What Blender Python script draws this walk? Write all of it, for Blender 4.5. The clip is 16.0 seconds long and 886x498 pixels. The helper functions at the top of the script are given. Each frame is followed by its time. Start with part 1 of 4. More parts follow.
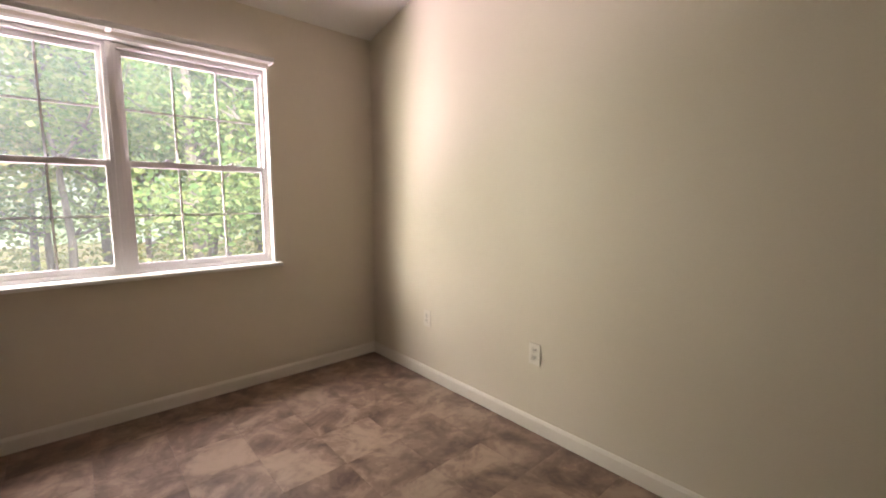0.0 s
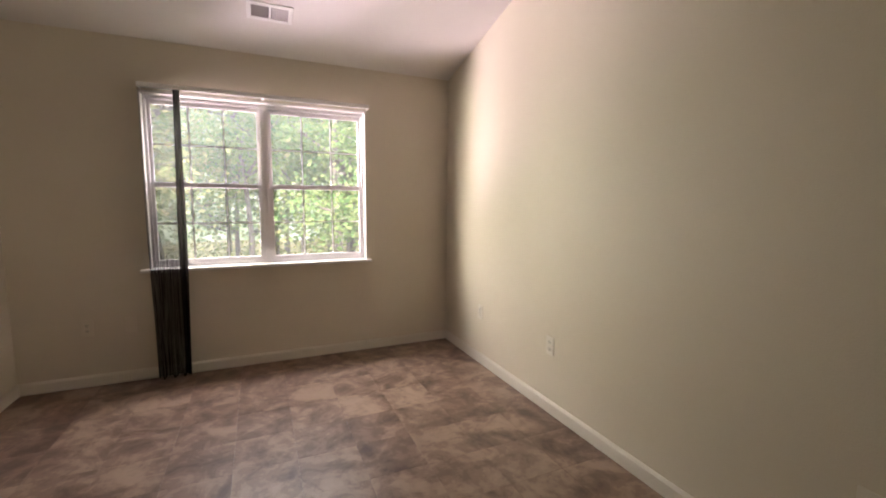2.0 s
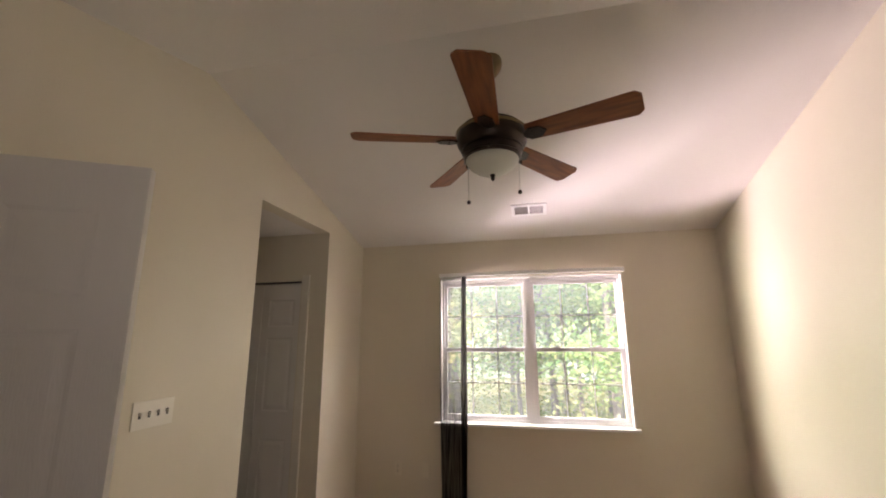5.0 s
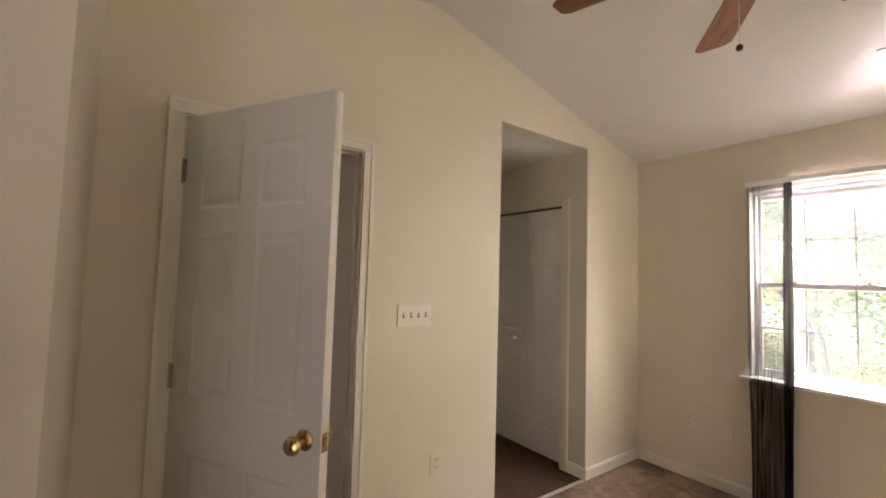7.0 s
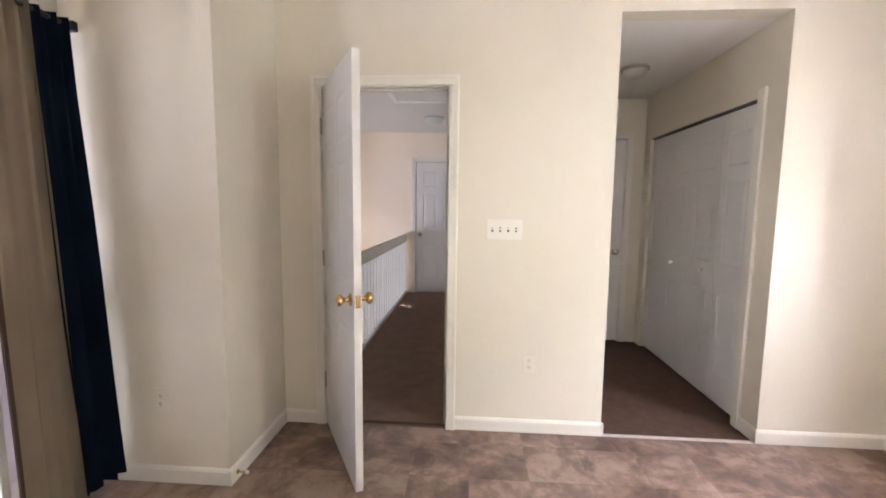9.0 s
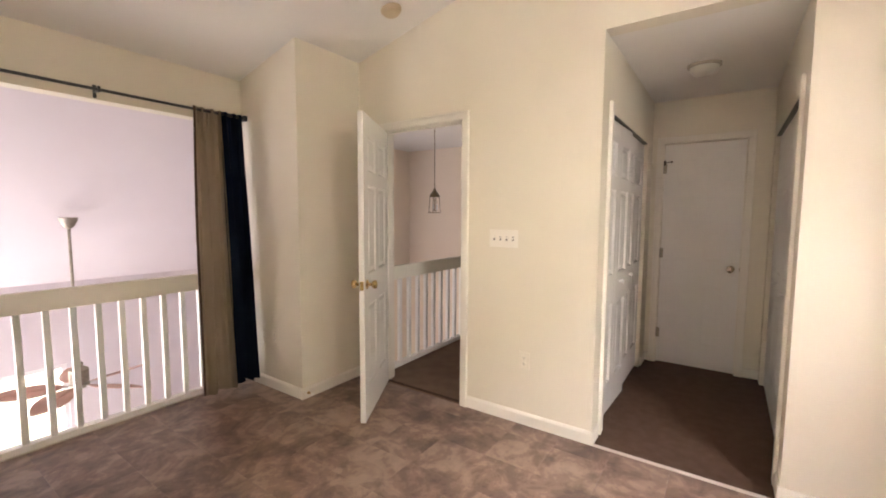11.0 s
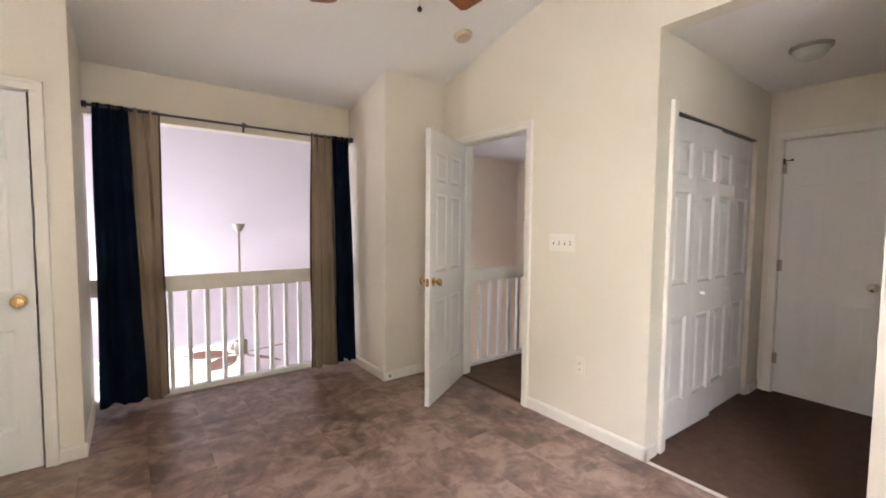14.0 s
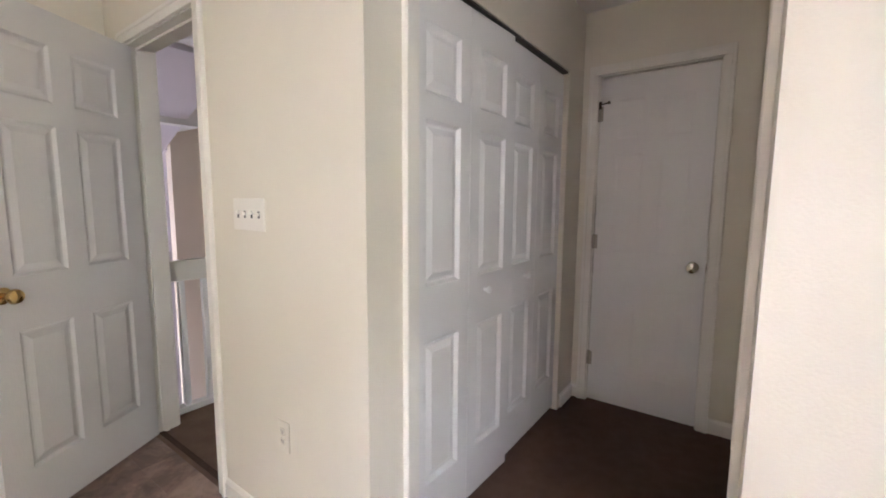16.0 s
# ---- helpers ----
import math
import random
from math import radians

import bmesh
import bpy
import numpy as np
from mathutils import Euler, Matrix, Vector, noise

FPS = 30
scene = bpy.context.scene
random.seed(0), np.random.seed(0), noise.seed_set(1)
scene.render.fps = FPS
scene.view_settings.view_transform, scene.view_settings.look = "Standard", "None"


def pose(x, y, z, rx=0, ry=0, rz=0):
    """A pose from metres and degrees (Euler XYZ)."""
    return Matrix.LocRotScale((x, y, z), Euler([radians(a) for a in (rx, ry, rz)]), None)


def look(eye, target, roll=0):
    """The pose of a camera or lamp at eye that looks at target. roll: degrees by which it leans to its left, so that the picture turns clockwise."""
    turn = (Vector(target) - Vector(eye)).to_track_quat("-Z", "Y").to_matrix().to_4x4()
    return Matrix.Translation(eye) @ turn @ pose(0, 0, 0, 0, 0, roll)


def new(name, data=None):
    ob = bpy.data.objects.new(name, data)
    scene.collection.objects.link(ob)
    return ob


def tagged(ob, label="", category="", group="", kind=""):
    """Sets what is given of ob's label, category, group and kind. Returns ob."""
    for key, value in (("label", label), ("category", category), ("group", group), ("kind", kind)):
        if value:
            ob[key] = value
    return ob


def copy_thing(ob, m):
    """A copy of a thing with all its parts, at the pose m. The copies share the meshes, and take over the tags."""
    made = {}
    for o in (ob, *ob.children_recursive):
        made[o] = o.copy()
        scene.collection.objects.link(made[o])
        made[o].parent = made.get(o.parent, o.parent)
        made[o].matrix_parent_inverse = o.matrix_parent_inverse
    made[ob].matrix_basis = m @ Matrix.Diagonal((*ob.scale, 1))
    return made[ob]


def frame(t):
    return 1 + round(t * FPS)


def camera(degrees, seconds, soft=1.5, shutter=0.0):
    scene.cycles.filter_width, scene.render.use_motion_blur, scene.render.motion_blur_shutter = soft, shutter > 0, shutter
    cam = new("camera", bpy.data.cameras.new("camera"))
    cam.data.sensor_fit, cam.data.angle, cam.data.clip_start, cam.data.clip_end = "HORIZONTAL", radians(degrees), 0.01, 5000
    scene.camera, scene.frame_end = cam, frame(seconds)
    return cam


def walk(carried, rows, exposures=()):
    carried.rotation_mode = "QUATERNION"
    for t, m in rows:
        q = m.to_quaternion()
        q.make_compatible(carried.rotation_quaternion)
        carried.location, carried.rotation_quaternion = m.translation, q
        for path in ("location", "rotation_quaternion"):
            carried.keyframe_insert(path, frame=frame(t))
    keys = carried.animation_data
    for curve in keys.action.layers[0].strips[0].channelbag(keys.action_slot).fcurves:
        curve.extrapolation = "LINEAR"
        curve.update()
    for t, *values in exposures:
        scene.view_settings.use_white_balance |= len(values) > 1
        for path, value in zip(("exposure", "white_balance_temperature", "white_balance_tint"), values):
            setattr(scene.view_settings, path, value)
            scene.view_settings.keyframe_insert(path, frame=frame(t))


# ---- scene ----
cam = camera(93.7, 16.0, 1.9)
PATH = [
    (0, (1.397, -0.381, 1.266), (2.717, 1.102, 1.025), 0.2),
    (0.5, (1.353, -0.476, 1.246), (2.56, 1.102, 1.013), 0.3),
    (1, (1.372, -0.717, 1.286), (2.463, 0.941, 1.04), 0.2),
    (1.5, (1.447, -0.985, 1.3), (2.418, 0.747, 1.062), 0.2),
    (2, (1.538, -1.151, 1.332), (2.346, 0.665, 1.111), 0.4),
    (2.5, (1.621, -1.274, 1.429), (2.204, 0.632, 1.263), 0.4),
    (2.8, (1.667, -1.329, 1.475), (2.118, 0.618, 1.38), 0.3),
    (3, (1.687, -1.347, 1.504), (2.049, 0.619, 1.458), 0.3),
    (3.5, (1.713, -1.36, 1.558), (1.867, 0.631, 1.663), 0.3),
    (5.8, (1.686, -1.319, 1.558), (0.814, 0.422, 2.016), 0.9),
    (6, (1.707, -1.255, 1.527), (0.697, 0.419, 1.948), 1.3),
    (6.5, (1.803, -1.05, 1.481), (0.462, 0.406, 1.771), 1.6),
    (7, (1.89, -0.911, 1.46), (0.269, 0.255, 1.582), 1.7),
    (7.5, (1.913, -0.736, 1.393), (0.092, 0.09, 1.377), 1.4),
    (8, (2.097, -0.547, 1.366), (0.154, -0.087, 1.246), 1.2),
    (8.5, (2.331, -0.293, 1.385), (0.345, -0.157, 1.187), 0.8),
    (8.7, (2.404, -0.147, 1.368), (0.414, -0.123, 1.166), 0.7),
    (10.8, (2.52, 1.39, 1.42), (0.815, 0.359, 1.24), 0.4),
    (11, (2.513, 1.51, 1.397), (0.871, 0.38, 1.232), 0.3),
    (11.5, (2.516, 1.743, 1.392), (1.04, 0.402, 1.243), 0.4),
    (12, (2.572, 1.873, 1.407), (1.267, 0.365, 1.257), 0.4),
    (12.5, (2.656, 1.953, 1.396), (1.513, 0.318, 1.259), 0.5),
    (13, (2.638, 2.001, 1.39), (1.592, 0.301, 1.261), 0.5),
    (13.5, (2.518, 2.035, 1.373), (1.456, 0.345, 1.251), 0.5),
    (14, (2.335, 2.034, 1.358), (1.135, 0.439, 1.24), 0.5),
    (14.5, (2.055, 2.011, 1.352), (0.705, 0.541, 1.217), 0.3),
    (15, (1.671, 1.981, 1.314), (0.197, 0.636, 1.175), 0.3),
    (15.5, (1.26, 1.873, 1.298), (-0.314, 0.653, 1.121), 0.3),
    (16, (0.827, 1.747, 1.29), (-0.785, 0.585, 1.066), 0.4),
]
walk(cam, [(t, look(eye, target, roll)) for t, eye, target, roll in PATH],
     exposures=[(0, 2.07, 6700, 16), (2.0, 2.12, 6700, 16), (3.5, 2.34, 6600, 15), (6.0, 2.58, 6850, 14), (7.0, 3.13, 6650, 13), (7.5, 3.66, 5600, 13), (8.0, 4.06, 5200, 12),
                (8.5, 4.22, 5300, 13), (11.0, 3.98, 6400, 16), (12.0, 4.02, 6300, 16), (13.0, 4.08, 5600, 13), (14.0, 3.99, 5750, 14), (15.0, 3.87, 6050, 15), (16.0, 3.83, 5500, 15)])

# ---- light ----
world = bpy.data.worlds.new("sky_world")
scene.world = world
world.use_nodes = True
wn = world.node_tree
sky = wn.nodes.new("ShaderNodeTexSky")
sky.sky_type, sky.sun_disc = "NISHITA", False
sky.sun_elevation, sky.sun_rotation = radians(42), radians(200)
wn.links.new(sky.outputs[0], wn.nodes["Background"].inputs[0])
wn.nodes["Background"].inputs[1].default_value = 0.15

SUN_FROM = Vector((-0.25, -0.70, 0.67)).normalized()
sun = new("sun", bpy.data.lights.new("sun", "SUN"))
sun.data.energy, sun.data.angle, sun.data.color = 3.2, radians(0.5), (1.0, 0.95, 0.86)
sun.matrix_world = look(SUN_FROM * 30, (0, 0, 0))


def area(name, eye, target, sx, sy, watts, color, spread=180):
    d = bpy.data.lights.new(name, "AREA")
    d.shape, d.size, d.size_y, d.energy, d.color, d.spread = "RECTANGLE", sx, sy, watts, color, radians(spread)
    ob = new(name, d)
    ob.matrix_world = look(eye, target)
    return ob


# daylight of the sky and of the sunlit yard, just outside the bedroom window
area("window_skylight", (1.6, 3.05, 2.72), (1.7, 0.4, 0.5), 1.3, 0.7, 42, (0.98, 0.96, 1.0))
area("window_skylight_west", (0.12, 3.25, 1.6), (3.19, 0.2, 1.2), 1.0, 1.5, 50, (1.0, 0.975, 0.82))
area("window_skylight_east", (3.7, 4.5, 1.7), (0.0, 0.0, 1.6), 1.0, 2.0, 14, (1.0, 0.965, 0.84))
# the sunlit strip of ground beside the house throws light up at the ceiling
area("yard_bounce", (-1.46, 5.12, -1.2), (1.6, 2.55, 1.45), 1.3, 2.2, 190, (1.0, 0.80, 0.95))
# fill lamps added inside the living room; they also brighten the bedroom's west wall
area("living_fill_south", (3.4, -6.3, -0.55), (1.2, -1.5, 1.3), 2.4, 1.7, 9, (1.0, 0.96, 0.92))
area("living_fill_east", (5.9, -4.1, -1.1), (0.6, -1.9, 1.3), 2.2, 1.8, 13, (1.0, 0.94, 0.96))


# ---- materials ----
def mat(name, col, rough=0.6, col2=None, scale=6.0, bump=0.0, bscale=80.0, metal=0.0, coat=0.0, stretch=(1, 1, 1), detail=4.0, spec=0.5, bdist=0.01):
    m = bpy.data.materials.new(name)
    m.use_nodes = True
    nt = m.node_tree
    b = nt.nodes["Principled BSDF"]
    b.inputs["Roughness"].default_value, b.inputs["Metallic"].default_value = rough, metal
    b.inputs["Specular IOR Level"].default_value = spec
    b.inputs["Coat Weight"].default_value = coat
    b.inputs["Base Color"].default_value = (*col, 1)
    tc = nt.nodes.new("ShaderNodeTexCoord")
    mp = nt.nodes.new("ShaderNodeMapping")
    mp.inputs["Scale"].default_value = stretch
    nt.links.new(tc.outputs["Object"], mp.inputs[0])
    if col2:
        n = nt.nodes.new("ShaderNodeTexNoise")
        n.inputs["Scale"].default_value, n.inputs["Detail"].default_value = scale, detail
        r = nt.nodes.new("ShaderNodeValToRGB")
        r.color_ramp.elements[0].position, r.color_ramp.elements[1].position = 0.35, 0.68
        r.color_ramp.elements[0].color, r.color_ramp.elements[1].color = (*col, 1), (*col2, 1)
        nt.links.new(mp.outputs[0], n.inputs["Vector"])
        nt.links.new(n.outputs[0], r.inputs[0])
        nt.links.new(r.outputs[0], b.inputs["Base Color"])
    if bump:
        n2 = nt.nodes.new("ShaderNodeTexNoise")
        n2.inputs["Scale"].default_value, n2.inputs["Detail"].default_value = bscale, 3.0
        bp = nt.nodes.new("ShaderNodeBump")
        bp.inputs["Strength"].default_value, bp.inputs["Distance"].default_value = bump, bdist
        nt.links.new(mp.outputs[0], n2.inputs["Vector"])
        nt.links.new(n2.outputs[0], bp.inputs["Height"])
        nt.links.new(bp.outputs[0], b.inputs["Normal"])
    return m


M_WALL = mat("cream_wall_paint", (0.645, 0.588, 0.472), 0.55, (0.675, 0.618, 0.502), 1.3, 0.12, 160)
M_CEIL = mat("white_ceiling_paint", (0.71, 0.68, 0.635), 0.85, (0.735, 0.705, 0.66), 1.1, 0.2, 120)
M_TRIM = mat("white_trim_paint", (0.80, 0.78, 0.74), 0.35, (0.83, 0.815, 0.77), 3.0, 0.05, 60)
M_BASE = mat("cream_white_trim_paint", (0.695, 0.650, 0.565), 0.5, (0.725, 0.685, 0.60), 3.0, 0.05, 60)
M_DOOR = mat("white_door_paint", (0.665, 0.638, 0.595), 0.38, (0.695, 0.668, 0.625), 2.0, 0.10, 220, stretch=(1, 1, 0.15))
M_RAIL = mat("cream_rail_paint", (0.74, 0.70, 0.60), 0.4, (0.77, 0.73, 0.63), 3.0, 0.05, 60)
M_LIVING = mat("pale_lilac_wall_paint", (0.60, 0.545, 0.567), 0.7, (0.62, 0.565, 0.587), 1.0, 0.08, 120)
M_HALL = mat("beige_hall_paint", (0.77, 0.66, 0.53), 0.7, (0.80, 0.69, 0.56), 1.0, 0.08, 120)
# one brown carpet: darkened for the alcove's shade, lightened for the lit hall
M_CARPET = mat("shaded_brown_carpet", (0.115, 0.070, 0.046), 0.95, (0.14, 0.087, 0.059), 14.0, 0.9, 420, spec=0.1)
M_HALLCARPET = mat("lit_brown_carpet", (0.20, 0.132, 0.093), 0.95, (0.24, 0.165, 0.118), 8.0, 0.9, 420, spec=0.1)
M_BRASS = mat("polished_brass", (0.66, 0.48, 0.22), 0.2, (0.56, 0.39, 0.16), 20, metal=1.0)
M_STEEL = mat("brushed_nickel", (0.55, 0.53, 0.50), 0.32, (0.48, 0.46, 0.44), 30, metal=1.0)
M_LIVBLADE = mat("light_red_brown_wood", (0.44, 0.25, 0.18), 0.4, (0.34, 0.18, 0.12), 5.0, 0.08, 60, stretch=(1, 8, 8))
M_HINGE = mat("dull_hinge_metal", (0.38, 0.34, 0.28), 0.4, (0.30, 0.27, 0.22), 30, metal=0.9)
M_BLACK = mat("black_rod_paint", (0.02, 0.02, 0.022), 0.35, (0.03, 0.03, 0.03), 10)
M_BRONZE = mat("dark_bronze", (0.026, 0.017, 0.013), 0.28, (0.055, 0.038, 0.028), 12, metal=0.6)
M_BRASSTRIM = mat("antique_brass_band", (0.26, 0.195, 0.11), 0.38, (0.20, 0.15, 0.085), 20, metal=0.9)
M_WOOD = mat("red_brown_blade_wood", (0.27, 0.092, 0.028), 0.45, (0.15, 0.047, 0.015), 5.0, 0.08, 60, stretch=(1, 8, 8), spec=0.3)
M_GLOBE = mat("frosted_glass_bowl", (0.62, 0.63, 0.58), 0.35, (0.68, 0.69, 0.64), 3.0)
# darker than the other frosted glass
M_DIMGLOBE = mat("darker_glass_dome", (0.42, 0.40, 0.355), 0.3, (0.47, 0.45, 0.40), 3.0)
M_PLATE = mat("white_plastic_plate", (0.82, 0.81, 0.78), 0.3, (0.80, 0.79, 0.75), 8)
M_VENT = mat("grey_vent_enamel", (0.46, 0.42, 0.40), 0.5, (0.50, 0.46, 0.44), 8)
M_CREAMPLATE = mat("painted_plate", (0.665, 0.610, 0.495), 0.5, (0.69, 0.635, 0.52), 8)
M_OUTLET = mat("cream_plastic_plate", (0.72, 0.675, 0.585), 0.35, (0.70, 0.655, 0.565), 8)
M_SATIN = mat("satin_nickel_brass", (0.62, 0.55, 0.43), 0.2, (0.54, 0.47, 0.36), 20, metal=1.0)
M_DARK = mat("dark_slot", (0.03, 0.028, 0.025), 0.6, (0.05, 0.045, 0.04), 20)
M_TRACK = mat("dark_bifold_track", (0.035, 0.03, 0.027), 0.5, (0.055, 0.048, 0.04), 20)
M_YELLOWED = mat("yellowed_plastic", (0.52, 0.41, 0.27), 0.5, (0.56, 0.45, 0.31), 15)
M_VINYLW = mat("white_window_vinyl", (0.76, 0.73, 0.73), 0.35, (0.79, 0.76, 0.76), 5)
M_NAVY = mat("navy_curtain_cloth", (0.006, 0.013, 0.032), 0.9, (0.010, 0.020, 0.045), 3.0, 0.3, 700, spec=0.15)
M_TAN = mat("tan_curtain_cloth", (0.34, 0.275, 0.20), 0.9, (0.39, 0.32, 0.235), 3.0, 0.3, 700, spec=0.15)
M_LINING = mat("dark_brown_lining", (0.07, 0.045, 0.03), 0.9, (0.10, 0.065, 0.045), 3.0, 0.3, 700, spec=0.15)
M_STRIP = mat("metal_threshold", (0.72, 0.66, 0.58), 0.4, (0.62, 0.56, 0.49), 12, metal=0.4)
M_BARK = mat("grey_brown_bark", (0.16, 0.13, 0.11), 0.9, (0.30, 0.26, 0.23), 7.0, 0.8, 25, stretch=(1, 1, 0.25))
M_YARD = mat("leaf_strewn_ground", (0.10, 0.11, 0.05), 0.95, (0.22, 0.17, 0.09), 0.9, 0.6, 9)
M_LIVFLOOR = mat("pale_living_carpet", (0.62, 0.57, 0.53), 0.9, (0.68, 0.63, 0.59), 5, 0.5, 300)


def leaf_material(name, a, b2):
    m = bpy.data.materials.new(name)
    m.use_nodes = True
    nt = m.node_tree
    nt.nodes.remove(nt.nodes["Principled BSDF"])
    geo = nt.nodes.new("ShaderNodeNewGeometry")
    r = nt.nodes.new("ShaderNodeValToRGB")
    r.color_ramp.elements[0].color, r.color_ramp.elements[1].color = (*a, 1), (*b2, 1)
    nt.links.new(geo.outputs["Random Per Island"], r.inputs[0])
    d, tr, mx = (nt.nodes.new(k) for k in ("ShaderNodeBsdfDiffuse", "ShaderNodeBsdfTranslucent", "ShaderNodeMixShader"))
    mx.inputs[0].default_value = 0.5
    nt.links.new(r.outputs[0], d.inputs[0])
    nt.links.new(r.outputs[0], tr.inputs[0])
    nt.links.new(d.outputs[0], mx.inputs[1])
    nt.links.new(tr.outputs[0], mx.inputs[2])
    nt.links.new(mx.outputs[0], nt.nodes["Material Output"].inputs[0])
    return m


M_LEAF = leaf_material("green_leaves", (0.15, 0.28, 0.10), (0.42, 0.49, 0.20))
M_LEAFY = leaf_material("turning_leaves", (0.26, 0.34, 0.14), (0.56, 0.50, 0.25))


def glass_material():
    m = bpy.data.materials.new("window_glass")
    m.use_nodes = True
    nt = m.node_tree
    nt.nodes.remove(nt.nodes["Principled BSDF"])
    t, g, mx, f = (nt.nodes.new(k) for k in ("ShaderNodeBsdfTransparent", "ShaderNodeBsdfGlossy", "ShaderNodeMixShader", "ShaderNodeFresnel"))
    t.inputs[0].default_value = (0.96, 0.97, 0.96, 1)
    g.inputs["Roughness"].default_value = 0.02
    f.inputs[0].default_value = 1.3
    # bluish translucent share puts glare and haze over the view into the glass
    haze, md = nt.nodes.new("ShaderNodeBsdfTranslucent"), nt.nodes.new("ShaderNodeMixShader")
    haze.inputs[0].default_value = (0.78, 0.86, 0.94, 1)
    md.inputs[0].default_value = 0.019
    nt.links.new(t.outputs[0], md.inputs[1])
    nt.links.new(haze.outputs[0], md.inputs[2])
    nt.links.new(f.outputs[0], mx.inputs[0])
    nt.links.new(md.outputs[0], mx.inputs[1])
    nt.links.new(g.outputs[0], mx.inputs[2])
    nt.links.new(mx.outputs[0], nt.nodes["Material Output"].inputs[0])
    return m


M_GLASS = glass_material()


def sheer_material(name, thin, least):
    """Dark sheer cloth that covers less towards its top; thin: how much of its cover is left near the rod; least: its
    cover between the threads.
    """
    m = bpy.data.materials.new(name)
    m.use_nodes = True
    nt = m.node_tree
    nt.nodes.remove(nt.nodes["Principled BSDF"])
    t, d, tl, m1, m2 = (nt.nodes.new(k) for k in ("ShaderNodeBsdfTransparent", "ShaderNodeBsdfDiffuse", "ShaderNodeBsdfTranslucent", "ShaderNodeMixShader", "ShaderNodeMixShader"))
    n = nt.nodes.new("ShaderNodeTexNoise")
    tc, mp = nt.nodes.new("ShaderNodeTexCoord"), nt.nodes.new("ShaderNodeMapping")
    mp.inputs["Scale"].default_value = (80, 20, 0.5)
    nt.links.new(tc.outputs["Object"], mp.inputs[0])
    nt.links.new(mp.outputs[0], n.inputs["Vector"])
    r = nt.nodes.new("ShaderNodeMapRange")
    r.inputs["From Min"].default_value, r.inputs["From Max"].default_value = 0.38, 0.62
    r.inputs["To Min"].default_value, r.inputs["To Max"].default_value = least, 0.985
    nt.links.new(n.outputs[0], r.inputs[0])
    xyz, height_cover, dense = (nt.nodes.new(k) for k in ("ShaderNodeSeparateXYZ", "ShaderNodeMapRange", "ShaderNodeMath"))
    nt.links.new(tc.outputs["Object"], xyz.inputs[0])
    nt.links.new(xyz.outputs["Z"], height_cover.inputs[0])
    height_cover.interpolation_type = "SMOOTHSTEP"
    height_cover.inputs["From Min"].default_value, height_cover.inputs["From Max"].default_value = 0.75, 1.55
    height_cover.inputs["To Min"].default_value, height_cover.inputs["To Max"].default_value = 1.0, thin
    dense.operation = "MULTIPLY"
    nt.links.new(r.outputs[0], dense.inputs[0])
    nt.links.new(height_cover.outputs[0], dense.inputs[1])
    t.inputs[0].default_value = (1, 1, 1, 1)
    d.inputs[0].default_value = (0.030, 0.023, 0.021, 1)
    tl.inputs[0].default_value = (0.05, 0.043, 0.04, 1)
    m1.inputs[0].default_value = 0.4
    nt.links.new(d.outputs[0], m1.inputs[1])
    nt.links.new(tl.outputs[0], m1.inputs[2])
    nt.links.new(dense.outputs[0], m2.inputs[0])
    nt.links.new(t.outputs[0], m2.inputs[1])
    nt.links.new(m1.outputs[0], m2.inputs[2])
    nt.links.new(m2.outputs[0], nt.nodes["Material Output"].inputs[0])
    return m


M_SHEER = sheer_material("sheer_dark_cloth", 0.46, 0.62)
M_SHEEREDGE = sheer_material("folded_sheer_dark_cloth", 0.985, 0.93)


